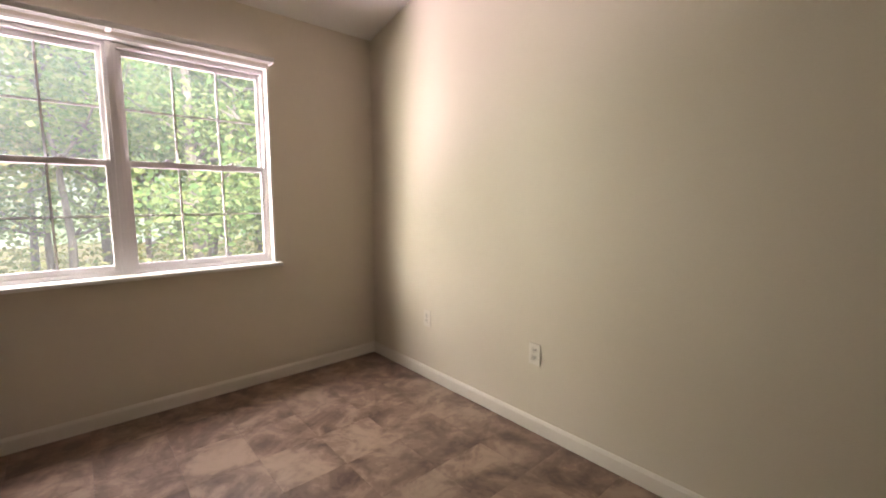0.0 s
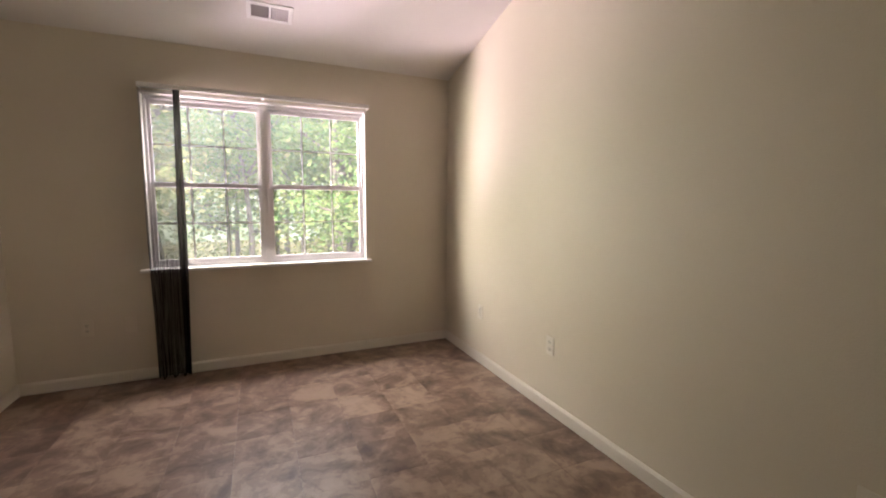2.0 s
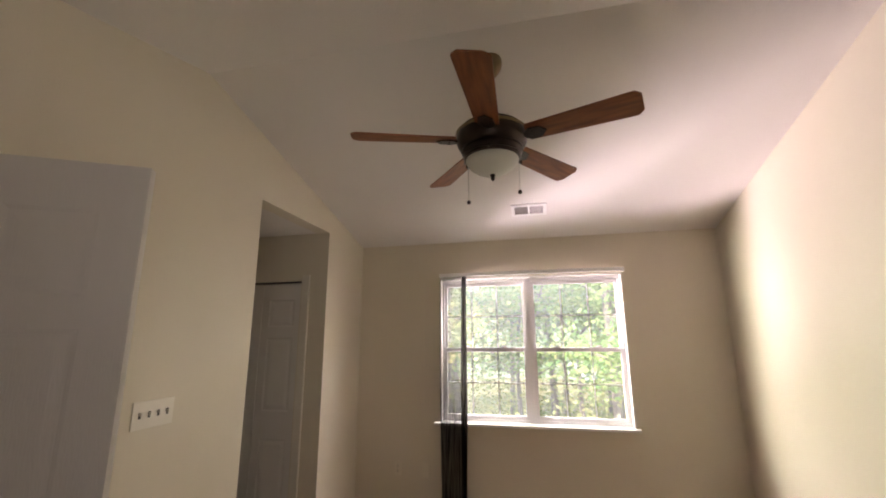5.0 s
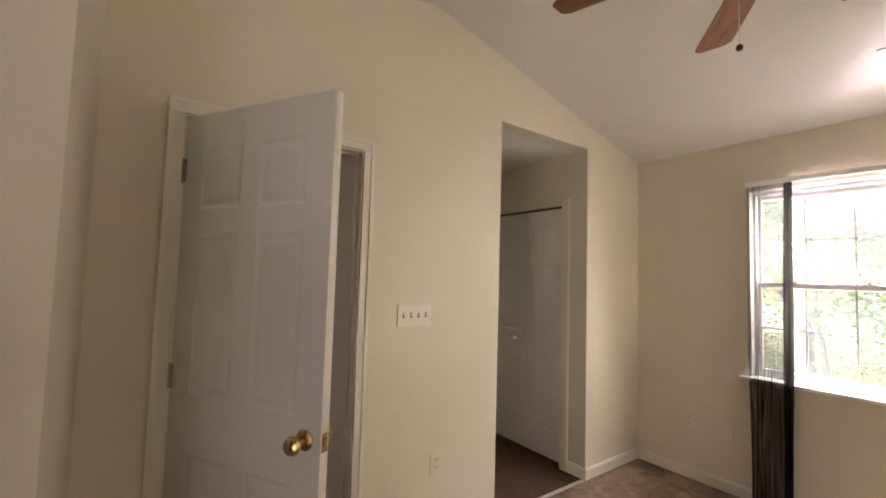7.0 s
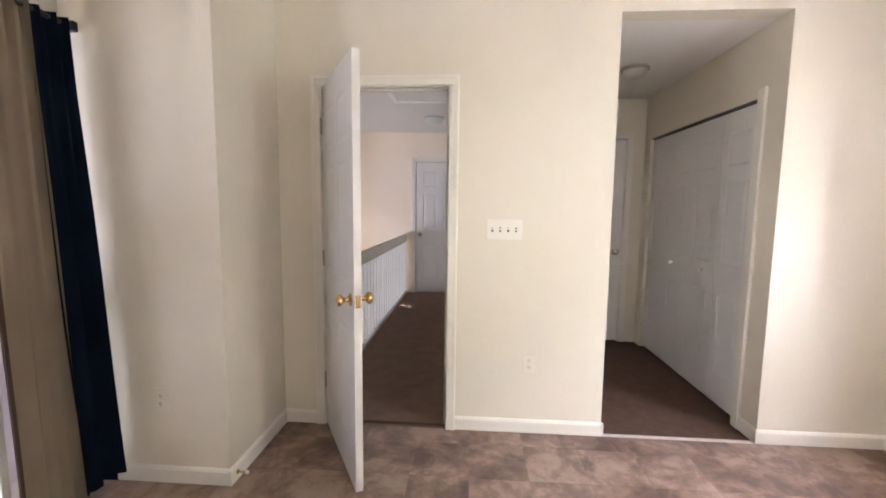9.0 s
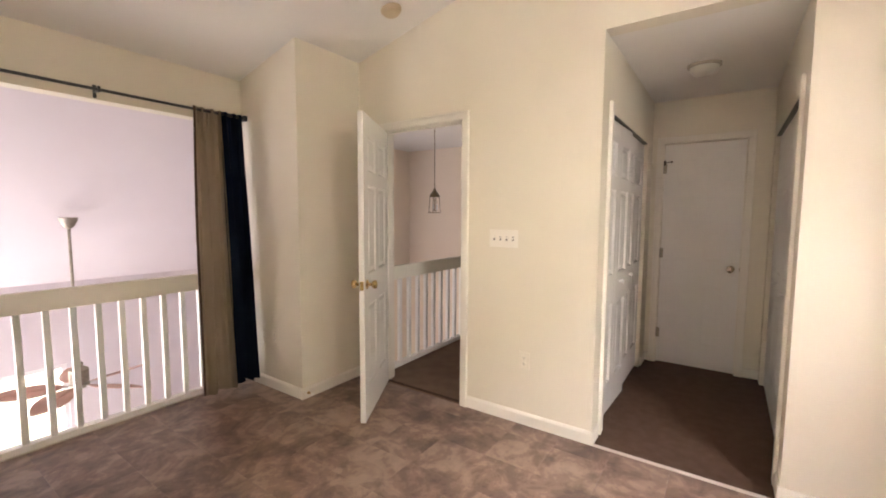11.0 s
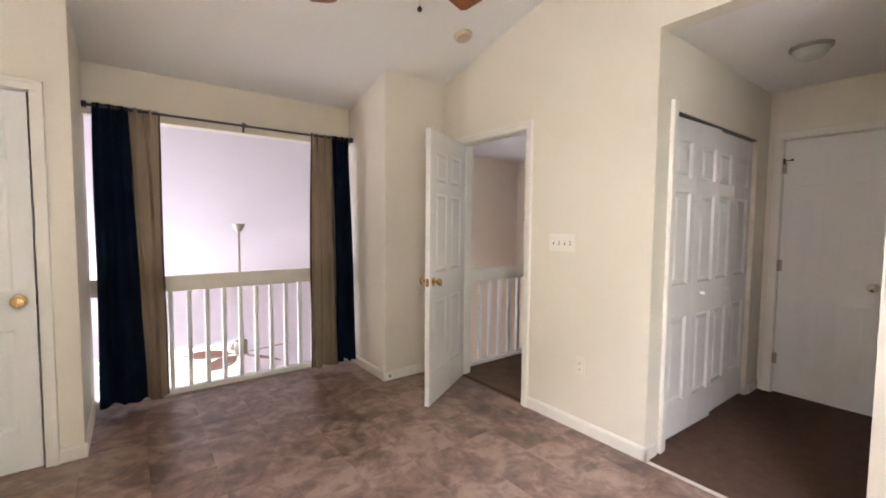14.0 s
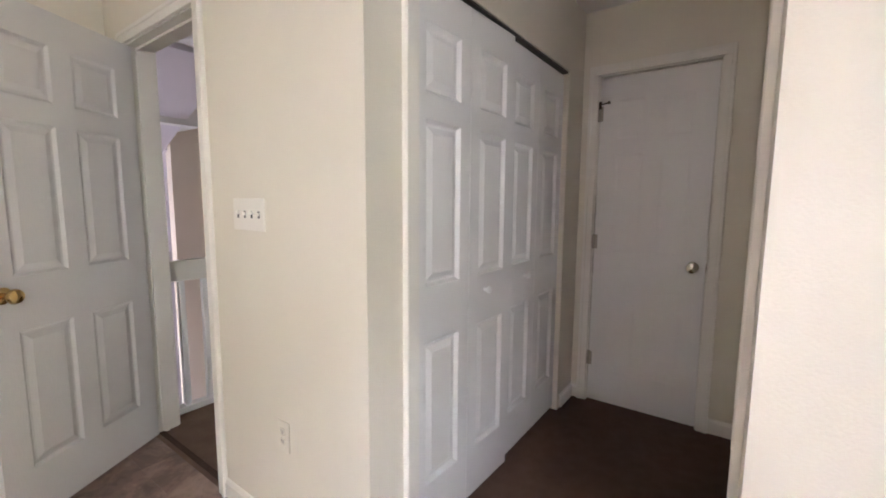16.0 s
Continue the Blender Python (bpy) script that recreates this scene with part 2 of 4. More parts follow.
def tile_material():
    m = bpy.data.materials.new("stone_look_vinyl_tile")
    m.use_nodes = True
    nt = m.node_tree
    b = nt.nodes["Principled BSDF"]
    oi = nt.nodes.new("ShaderNodeObjectInfo")
    tc = nt.nodes.new("ShaderNodeTexCoord")
    mul = nt.nodes.new("ShaderNodeMath")
    mul.operation, mul.inputs[1].default_value = "MULTIPLY", 37.0
    nt.links.new(oi.outputs["Random"], mul.inputs[0])
    add = nt.nodes.new("ShaderNodeVectorMath")
    nt.links.new(tc.outputs["Object"], add.inputs[0])
    nt.links.new(mul.outputs[0], add.inputs[1])
    n1, n2 = nt.nodes.new("ShaderNodeTexNoise"), nt.nodes.new("ShaderNodeTexNoise")
    n1.inputs["Scale"].default_value, n1.inputs["Detail"].default_value, n1.inputs["Distortion"].default_value = 5.2, 8.0, 0.9
    n2.inputs["Scale"].default_value, n2.inputs["Detail"].default_value, n2.inputs["Distortion"].default_value = 26.0, 7.0, 0.3
    n1.inputs["Roughness"].default_value = 0.6
    for n in (n1, n2):
        nt.links.new(add.outputs[0], n.inputs["Vector"])
    mixn = nt.nodes.new("ShaderNodeMath")
    mixn.operation, mixn.inputs[1].default_value = "MULTIPLY_ADD", 0.17
    nt.links.new(n2.outputs[0], mixn.inputs[0])
    n0, pos = nt.nodes.new("ShaderNodeTexNoise"), nt.nodes.new("ShaderNodeNewGeometry")
    n0.inputs["Scale"].default_value, n0.inputs["Detail"].default_value, n0.inputs["Distortion"].default_value = 3.8, 8.0, 1.0
    n0.inputs["Roughness"].default_value = 0.6
    nt.links.new(pos.outputs["Position"], n0.inputs["Vector"])
    half, wide = nt.nodes.new("ShaderNodeMath"), nt.nodes.new("ShaderNodeMath")
    half.operation, wide.operation, wide.inputs[1].default_value, wide.inputs[2].default_value = "ADD", "MULTIPLY_ADD", 0.72, -0.195
    nt.links.new(n0.outputs[0], half.inputs[0])
    nt.links.new(n1.outputs[0], half.inputs[1])
    nt.links.new(half.outputs[0], wide.inputs[0])
    nt.links.new(wide.outputs[0], mixn.inputs[2])
    var = nt.nodes.new("ShaderNodeMath")
    var.operation, var.inputs[1].default_value = "MULTIPLY_ADD", 0.095
    nt.links.new(oi.outputs["Random"], var.inputs[0])
    nt.links.new(mixn.outputs[0], var.inputs[2])
    r = nt.nodes.new("ShaderNodeValToRGB")
    e = r.color_ramp.elements
    e[0].position, e[0].color = 0.45, (0.090, 0.053, 0.038, 1)
    e[1].position, e[1].color = 0.82, (0.333, 0.237, 0.170, 1)
    for p, c in ((0.540, (0.122, 0.075, 0.054, 1)), (0.550, (0.144, 0.089, 0.065, 1)), (0.625, (0.171, 0.110, 0.080, 1)), (0.634, (0.203, 0.134, 0.097, 1)), (0.700, (0.225, 0.152, 0.110, 1)), (0.708, (0.261, 0.180, 0.130, 1))):
        e.new(p).color = c
    nt.links.new(var.outputs[0], r.inputs[0])
    nt.links.new(r.outputs[0], b.inputs["Base Color"])
    rr = nt.nodes.new("ShaderNodeMapRange")
    rr.inputs["To Min"].default_value, rr.inputs["To Max"].default_value = 0.30, 0.46
    nt.links.new(n2.outputs[0], rr.inputs[0])
    nt.links.new(rr.outputs[0], b.inputs["Roughness"])
    bp = nt.nodes.new("ShaderNodeBump")
    bp.inputs["Strength"].default_value, bp.inputs["Distance"].default_value = 0.25, 0.004
    nt.links.new(n2.outputs[0], bp.inputs["Height"])
    nt.links.new(bp.outputs[0], b.inputs["Normal"])
    return m


M_TILE = tile_material()


def backdrop_material():
    m = bpy.data.materials.new("far_woods_glow")
    m.use_nodes = True
    nt = m.node_tree
    nt.nodes.remove(nt.nodes["Principled BSDF"])
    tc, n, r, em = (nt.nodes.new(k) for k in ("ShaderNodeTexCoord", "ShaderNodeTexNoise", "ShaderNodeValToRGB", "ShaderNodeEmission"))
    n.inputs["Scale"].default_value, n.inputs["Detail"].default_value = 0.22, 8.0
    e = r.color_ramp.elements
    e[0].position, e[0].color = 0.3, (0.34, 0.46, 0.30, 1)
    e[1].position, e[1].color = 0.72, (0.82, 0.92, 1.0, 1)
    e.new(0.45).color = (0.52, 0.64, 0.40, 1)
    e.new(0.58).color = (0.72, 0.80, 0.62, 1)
    # emission stands in for sunlight on the woods and bright sky between leaves
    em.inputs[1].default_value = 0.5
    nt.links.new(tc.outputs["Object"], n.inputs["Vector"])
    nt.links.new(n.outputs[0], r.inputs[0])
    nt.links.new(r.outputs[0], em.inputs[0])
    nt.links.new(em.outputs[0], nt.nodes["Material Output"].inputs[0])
    return m


M_FAR = backdrop_material()


# ---- building helpers ----
def link(name, bm, material, smooth=False):
    me = bpy.data.meshes.new(name)
    bm.normal_update()
    bm.to_mesh(me)
    bm.free()
    me.materials.append(material)
    if smooth:
        for p in me.polygons:
            p.use_smooth = True
        me.set_sharp_from_angle(angle=radians(40))
    return new(name, me)


def part(name, bm, material, parent, label="", smooth=False, at=None):
    ob = link(name, bm, material, smooth)
    ob.parent = parent
    if at is not None:
        ob.matrix_basis = at
    return tagged(ob, label)


def thing(name, label, category, at, group="", kind=""):
    ob = new(name)
    ob.empty_display_size = 0.1
    ob.matrix_basis = at
    return tagged(ob, label, category, group, kind)


def box(bm, x0, y0, z0, x1, y1, z1, bevel=0.0):
    res = bmesh.ops.create_cube(bm, size=1.0, matrix=Matrix.Translation(((x0 + x1) / 2, (y0 + y1) / 2, (z0 + z1) / 2)) @ Matrix.Diagonal((x1 - x0, y1 - y0, z1 - z0, 1)))
    if bevel:
        es = list({e for v in res["verts"] for e in v.link_edges})
        bmesh.ops.bevel(bm, geom=es, offset=bevel, segments=2, affect="EDGES", profile=0.5)
    return bm


def boxes(*rows, bevel=0.0):
    bm = bmesh.new()
    for r in rows:
        box(bm, *r, bevel=bevel)
    return bm


def prism(bm, pts, a, b, axis):
    """A polygon pts in the two other axes, from a to b along axis."""
    def co(p, h):
        return {"x": (h, p[0], p[1]), "y": (p[0], h, p[1]), "z": (p[0], p[1], h)}[axis]
    lo, hi = [bm.verts.new(co(p, a)) for p in pts], [bm.verts.new(co(p, b)) for p in pts]
    bm.faces.new(lo)
    bm.faces.new(hi)
    n = len(pts)
    for i in range(n):
        bm.faces.new((lo[i], lo[(i + 1) % n], hi[(i + 1) % n], hi[i]))
    bmesh.ops.recalc_face_normals(bm, faces=bm.faces[:])
    return bm


def lathe(bm, profile, seg=32, at=Matrix.Identity(4)):
    rings = []
    for r, z in profile:
        rings.append([bm.verts.new(at @ Vector((max(r, 0.0004) * math.cos(2 * math.pi * i / seg), max(r, 0.0004) * math.sin(2 * math.pi * i / seg), z))) for i in range(seg)])
    for a, b in zip(rings, rings[1:]):
        for i in range(seg):
            bm.faces.new((a[i], a[(i + 1) % seg], b[(i + 1) % seg], b[i]))
    bm.faces.new(rings[0][::-1])
    bm.faces.new(rings[-1])
    bmesh.ops.recalc_face_normals(bm, faces=bm.faces[:])
    return bm


def tube(bm, p, q, r, seg=10, r2=None):
    p, q = Vector(p), Vector(q)
    m = Matrix.Translation(p) @ (q - p).to_track_quat("Z", "Y").to_matrix().to_4x4()
    return lathe(bm, [(r, 0), (r if r2 is None else r2, (q - p).length)], seg, m)


# ---- plan ----
RIDGE_Y, RIDGE_Z, SLOPE = 0.352, 2.99, 0.25
XE, YN = 3.195, 2.485
BUMP_X, BUMP_Y, RAIL_Y = 0.615, -1.072, -1.785
CLO_X, CLO_Y = 2.58, -1.052
ALC_S, ALC_N, ALC_X, ALC_Z = 0.882, 1.778, -1.86, 2.44
DJ_S, DJ_N, DJ_Z = -0.806, -0.062, 2.052
W_X0, W_X1, W_Z0, W_Z1 = 0.80, 2.412, 0.822, 2.105


def ceil_z(y):
    return RIDGE_Z - SLOPE * abs(y - RIDGE_Y)


def slab(bm, y0, y1, z0, x0, x1, top=0.06):
    """Wall piece between two heights whose top follows the vaulted ceiling; axis x is the thickness."""
    cuts = [y0] + ([RIDGE_Y] if y0 < RIDGE_Y < y1 else []) + [y1]
    for a, b in zip(cuts, cuts[1:]):
        prism(bm, [(a, z0), (b, z0), (b, ceil_z(b) + top), (a, ceil_z(a) + top)], x0, x1, "x")


def structure(name, bm, material, label, category="wall"):
    return tagged(link(name, bm, material), label, category, kind="structure")


# bedroom walls
bm = bmesh.new()
slab(bm, -1.91, DJ_S - 0.018, -0.3, -0.12, 0.0)
slab(bm, DJ_S - 0.018, DJ_N + 0.018, DJ_Z + 0.018, -0.12, 0.0)
slab(bm, DJ_N + 0.018, ALC_S, -0.3, -0.12, 0.0)
slab(bm, ALC_S, ALC_N, ALC_Z, -0.12, 0.0)
slab(bm, ALC_N, YN, -0.3, -0.12, 0.0)
structure("wall_west", bm, M_WALL, "cream painted gable wall with doorway and alcove opening")

bm = bmesh.new()
slab(bm, -1.91, YN, -0.3, XE, XE + 0.15)
structure("wall_east", bm, M_WALL, "plain cream painted gable wall")

zt = ceil_z(YN) + 0.05
bm = boxes((-0.12, YN, -0.3, W_X0, YN + 0.14, zt), (W_X1, YN, -0.3, XE + 0.15, YN + 0.14, zt),
           (W_X0, YN, -0.3, W_X1, YN + 0.14, W_Z0), (W_X0, YN, W_Z1, W_X1, YN + 0.14, zt))
structure("wall_north", bm, M_WALL, "cream painted wall round the twin window")

bm = boxes((BUMP_X, RAIL_Y - 0.12, 2.102, CLO_X, RAIL_Y, ceil_z(RAIL_Y) + 0.05), (BUMP_X, RAIL_Y - 0.12, -0.3, CLO_X, RAIL_Y, -0.002))
structure("wall_south", bm, M_WALL, "cream painted header over the open railing")

bm = bmesh.new()
slab(bm, RAIL_Y - 0.12, BUMP_Y, -0.3, 0.001, BUMP_X)
structure("wall_chase", bm, M_WALL, "cream painted boxed chase beside the railing")

bm = bmesh.new()
CD0, CD1, CDZ = 2.748, 3.160, 2.052
slab(bm, RAIL_Y - 0.12, CLO_Y - 0.1, -0.3, CLO_X, CLO_X + 0.09)
slab(bm, CLO_Y - 0.1, CLO_Y, -0.3, CLO_X, CD0)
slab(bm, CLO_Y - 0.1, CLO_Y, CDZ, CD0, CD1)
slab(bm, CLO_Y - 0.1, CLO_Y, -0.3, CD1, XE)
structure("wall_closet", bm, M_WALL, "cream painted closet walls in the corner")

# unseen wall, added so living-room light stays out of the closet door's gaps
bm = bmesh.new()
slab(bm, RAIL_Y - 0.12, RAIL_Y - 0.02, -0.3, CLO_X + 0.09, XE)
structure("wall_closet_lightstop", bm, M_WALL, "unseen wall closing the narrow closet against light")

# vaulted ceiling, with roof slab thickness
bm = bmesh.new()
prism(bm, [(RIDGE_Y, RIDGE_Z), (YN + 0.14, ceil_z(YN + 0.14)), (YN + 0.14, ceil_z(YN + 0.14) + 0.12), (RIDGE_Y, RIDGE_Z + 0.12)], -0.12, XE + 0.15, "x")
prism(bm, [(-1.90, ceil_z(-1.90)), (RIDGE_Y, RIDGE_Z), (RIDGE_Y, RIDGE_Z + 0.12), (-1.90, ceil_z(-1.90) + 0.12)], -0.12, XE + 0.15, "x")
structure("ceiling", bm, M_CEIL, "white vaulted ceiling with a ridge across the room", "ceiling")

# floors
floor = structure("floor", boxes((0.0, RAIL_Y - 0.02, -0.3, XE, YN, -0.006)), M_DARK, "brown stone-look vinyl tile floor", "floor")
bm = boxes((ALC_X - 0.05, ALC_S - 0.72, -0.3, -0.001, ALC_N + 0.7, -0.002))
structure("floor_alcove", bm, M_CARPET, "worn brown carpet in the closet alcove, darkened for its shade", "floor")
bm = boxes((-4.2, -1.0, -0.3, -0.001, 0.06, -0.002))
structure("floor_hall", bm, M_HALLCARPET, "brown carpet in the hallway, lightened for its light", "floor")

# alcove shell
bm = boxes((-0.236, ALC_S - 0.10, 0, -0.12, ALC_S, ALC_Z), (-1.60, ALC_S - 0.10, 2.035, -0.236, ALC_S, ALC_Z), (ALC_X, ALC_S - 0.10, 0, -1.60, ALC_S, ALC_Z),
           (ALC_X, ALC_S - 0.72, 0, -0.12, ALC_S - 0.70, ALC_Z))
structure("wall_alcove_south", bm, M_WALL, "cream alcove wall with a bifold closet opening")
bm = boxes((-0.236, ALC_N, 0, -0.12, ALC_N + 0.10, ALC_Z), (-1.735, ALC_N, 2.035, -0.236, ALC_N + 0.10, ALC_Z), (ALC_X, ALC_N, 0, -1.735, ALC_N + 0.10, ALC_Z),
           (ALC_X, ALC_N + 0.68, 0, -0.12, ALC_N + 0.70, ALC_Z))
structure("wall_alcove_north", bm, M_WALL, "cream alcove wall with a bifold closet opening")
BD0, BD1 = 0.985, 1.602
bm = boxes((ALC_X - 0.12, ALC_S - 0.72, 0, ALC_X, BD0 - 0.018, ALC_Z), (ALC_X - 0.12, BD1 + 0.018, 0, ALC_X, ALC_N + 0.7, ALC_Z),
           (ALC_X - 0.12, BD0 - 0.018, 2.07, ALC_X, BD1 + 0.018, ALC_Z))
structure("wall_alcove_west", bm, M_WALL, "cream end wall of the alcove round a door")
bm = boxes((ALC_X - 0.12, ALC_S - 0.72, ALC_Z, -0.12, ALC_N + 0.7, ALC_Z + 0.1))
structure("ceiling_alcove", bm, M_CEIL, "flat white alcove ceiling", "ceiling")

# unseen box, added so no sky light comes through the end door's gaps
bm = boxes((ALC_X - 0.80, BD0 - 0.20, 0, ALC_X - 0.74, BD1 + 0.20, ALC_Z), (ALC_X - 0.74, BD0 - 0.20, 0, ALC_X - 0.145, BD0 - 0.14, ALC_Z),
           (ALC_X - 0.74, BD1 + 0.14, 0, ALC_X - 0.145, BD1 + 0.20, ALC_Z), (ALC_X - 0.80, BD0 - 0.20, ALC_Z, ALC_X - 0.125, BD1 + 0.20, ALC_Z + 0.06), (ALC_X - 0.80, BD0 - 0.20, -0.06, ALC_X - 0.055, BD1 + 0.20, -0.003))
structure("wall_alcove_lightstop", bm, M_WALL, "unseen box behind the end door that keeps light out")

# hall and stair void beyond the door
bm = boxes((-4.2, 0.03, -0.3, -0.12, 0.12, 2.6))
structure("wall_hall_north", bm, M_CEIL, "pale hallway wall")
bm = boxes((-4.17, -0.98, 0, -4.05, -0.79, 2.6), (-4.17, -0.05, 0, -4.05, 0.03, 2.6), (-4.17, -0.79, 2.07, -4.05, -0.05, 2.6), (-4.17, -3.4, -2.9, -4.05, -0.98, 2.6))
structure("wall_hall_west", bm, M_HALL, "beige wall at the hallway's end")
bm = boxes((-3.42, -3.32, -2.9, -3.30, -1.7, 2.6), (-3.30, -3.35, -2.9, -1.12, -3.23, 2.6))
structure("wall_stairwell", bm, M_HALL, "beige walls round the stairwell")
bm = boxes((-4.2, -3.35, 2.5, -0.12, 0.12, 2.6))
structure("ceiling_hall", bm, M_CEIL, "flat white hallway ceiling", "ceiling")
bm = bmesh.new()
prism(bm, [(-0.3, 2.02), (-1.22, 2.02), (-1.62, 2.498), (-0.3, 2.498)], -3.228, -2.75, "y")
structure("trim_sloped_soffit", bm, M_CEIL, "white sloped soffit over the stairwell", "soffit")

# living room below the railing
LF, LY = -2.75, -6.6
bm = boxes((-4.2, LY - 0.12, LF - 0.15, 6.2, 0.0, LF))
structure("floor_living", bm, M_LIVFLOOR, "pale carpet of the living room below", "floor")
bm = boxes((-4.2, LY - 0.12, LF, 0.7, LY, 0.45), (2.9, LY - 0.12, LF, 6.2, LY, 0.45), (0.7, LY - 0.12, -0.86, 2.9, LY, 0.45))
structure("wall_living_south", bm, M_LIVING, "pale pinkish far wall of the living room with a patio door")
bm = boxes((6.08, LY, LF, 6.2, -1.9, 3.0))
structure("wall_living_east", bm, M_LIVING, "pale living-room side wall")
bm = boxes((-4.2, LY, LF, -4.17, 0.0, 2.6))
structure("wall_living_west", bm, M_LIVING, "pale living-room side wall")
bm = boxes((-4.2, -1.0, LF, 6.2, -0.97, -0.3), (XE + 0.15, -1.9, -0.3, 6.2, -1.8, 3.0))
structure("wall_living_north", bm, M_LIVING, "pale wall under the loft")
bm = bmesh.new()
prism(bm, [(-1.90, 2.455), (LY - 0.12, 0.32), (LY - 0.12, 0.44), (-1.90, 2.575)], -1.1, 6.2, "x")
prism(bm, [(-3.30, 1.82), (LY - 0.12, 0.32), (LY - 0.12, 0.44), (-3.30, 1.94)], -4.2, -1.1, "x")
structure("ceiling_living", bm, M_LIVING, "pale vaulted ceiling sloping down over the living room", "ceiling")


# ---- trim ----
def baseboard(name, runs):
    """Runs of (x0, y0, x1, y1, nx, ny): along a wall's face, with the normal into the room."""
    bm = bmesh.new()
    for x0, y0, x1, y1, nx, ny in runs:
        t, h = 0.013, 0.086
        d = Vector((x1 - x0, y1 - y0, 0))
        ln = d.length
        m = Matrix.Translation((x0, y0, 0)) @ Matrix(((d.x / ln, nx, 0, 0), (d.y / ln, ny, 0, 0), (0, 0, 1, 0), (0, 0, 0, 1)))
        sub = bmesh.new()
        prism(sub, [(0, 0.004), (t, 0.004), (t, h - 0.016), (t * 0.45, h - 0.003), (0.002, h), (0, h)], 0, ln, "x")
        bmesh.ops.transform(sub, matrix=m, verts=sub.verts[:])
        me = bpy.data.meshes.new("tmp")
        sub.to_mesh(me)
        sub.free()
        bm.from_mesh(me)
        bpy.data.meshes.remove(me)
    bmesh.ops.recalc_face_normals(bm, faces=bm.faces[:])
    return structure(name, bm, M_BASE, "cream-white moulded baseboard along the wall", "baseboard")


CAS = 0.062
baseboard("baseboard_west", [(0, BUMP_Y, 0, DJ_S - CAS, 1, 0), (0, DJ_N + CAS, 0, ALC_S + 0.013, 1, 0), (0, ALC_N - 0.013, 0, YN, 1, 0)])
baseboard("baseboard_north", [(0, YN, XE, YN, 0, -1)])
baseboard("baseboard_east", [(XE, CLO_Y, XE, YN, -1, 0)])
baseboard("baseboard_chase", [(0, BUMP_Y, BUMP_X + 0.013, BUMP_Y, 0, 1), (BUMP_X, RAIL_Y, BUMP_X, BUMP_Y, 1, 0)])
baseboard("baseboard_closet", [(CLO_X - 0.013, CLO_Y, CD0 - CAS, CLO_Y, 0, 1), (CLO_X, RAIL_Y, CLO_X, CLO_Y, -1, 0)])
baseboard("baseboard_alcove", [(-0.12, ALC_S, 0.013, ALC_S, 0, 1), (-0.15, ALC_N, 0.013, ALC_N, 0, -1), (ALC_X, ALC_S, -1.64, ALC_S, 0, 1),
                               (ALC_X, ALC_S, ALC_X, BD0 - CAS, 1, 0), (ALC_X, BD1 + CAS, ALC_X, ALC_N, 1, 0)])
baseboard("baseboard_hall", [(-4.05, 0.03, -0.12, 0.03, 0, -1)])


def casing(name, w, h, depth, label, at, both=True):
    """Door trim in local axes: x across the opening from 0 to w, y out of the wall (face at 0, wall behind), z up."""
    rows = [(-0.018, -depth, 0, 0.0, 0.0, h), (w, -depth, 0, w + 0.018, 0.0, h), (-0.018, -depth, h, w + 0.018, 0.0, h + 0.018)]
    bm = bmesh.new()
    for r in rows:
        box(bm, *r)
    for f, s in (((0.0, 0.016), 1), ((-depth - 0.016, -depth), -1))[: 2 if both else 1]:
        a, b = f
        box(bm, -CAS, a, 0, -0.006, b, h + 0.006, 0.003)
        box(bm, w + 0.006, a, 0, w + CAS, b, h + 0.006, 0.003)
        box(bm, -CAS, a, h + 0.006, w + CAS, b, h + CAS, 0.003)
        c, d = (b, b + 0.005) if s > 0 else (a - 0.005, a)
        box(bm, -CAS + 0.002, c, 0, -CAS + 0.02, d, h + CAS - 0.004, 0.002)
        box(bm, w + CAS - 0.02, c, 0, w + CAS - 0.002, d, h + CAS - 0.004, 0.002)
        box(bm, -CAS + 0.02, c, h + CAS - 0.02, w + CAS - 0.02, d, h + CAS - 0.002, 0.002)
    # stop strips
    box(bm, 0, -depth * 0.62, 0, 0.011, -depth * 0.36, h)
    box(bm, w - 0.011, -depth * 0.62, 0, w, -depth * 0.36, h)
    box(bm, 0.011, -depth * 0.62, h - 0.011, w - 0.011, -depth * 0.36, h)
    ob = structure(name, bm, M_BASE, label, "door trim")
    ob.matrix_basis = at
    return ob


casing("trim_bedroom_door", DJ_N - DJ_S, DJ_Z, 0.12, "white casing and jamb of the bedroom doorway", pose(0, DJ_N, 0, 0, 0, -90))
casing("trim_closet_door", CD1 - CD0, CDZ - 0.018, 0.10, "white casing round the narrow closet door", pose(CD0, CLO_Y, 0), False)
casing("trim_alcove_door", BD1 - BD0, 2.052, 0.12, "white casing round the alcove's end door", pose(ALC_X, BD1, 0, 0, 0, -90))
casing("trim_hall_door", 0.74, 2.052, 0.12, "white casing round the hallway door", pose(-4.05, -0.05, 0, 0, 0, -90), False)


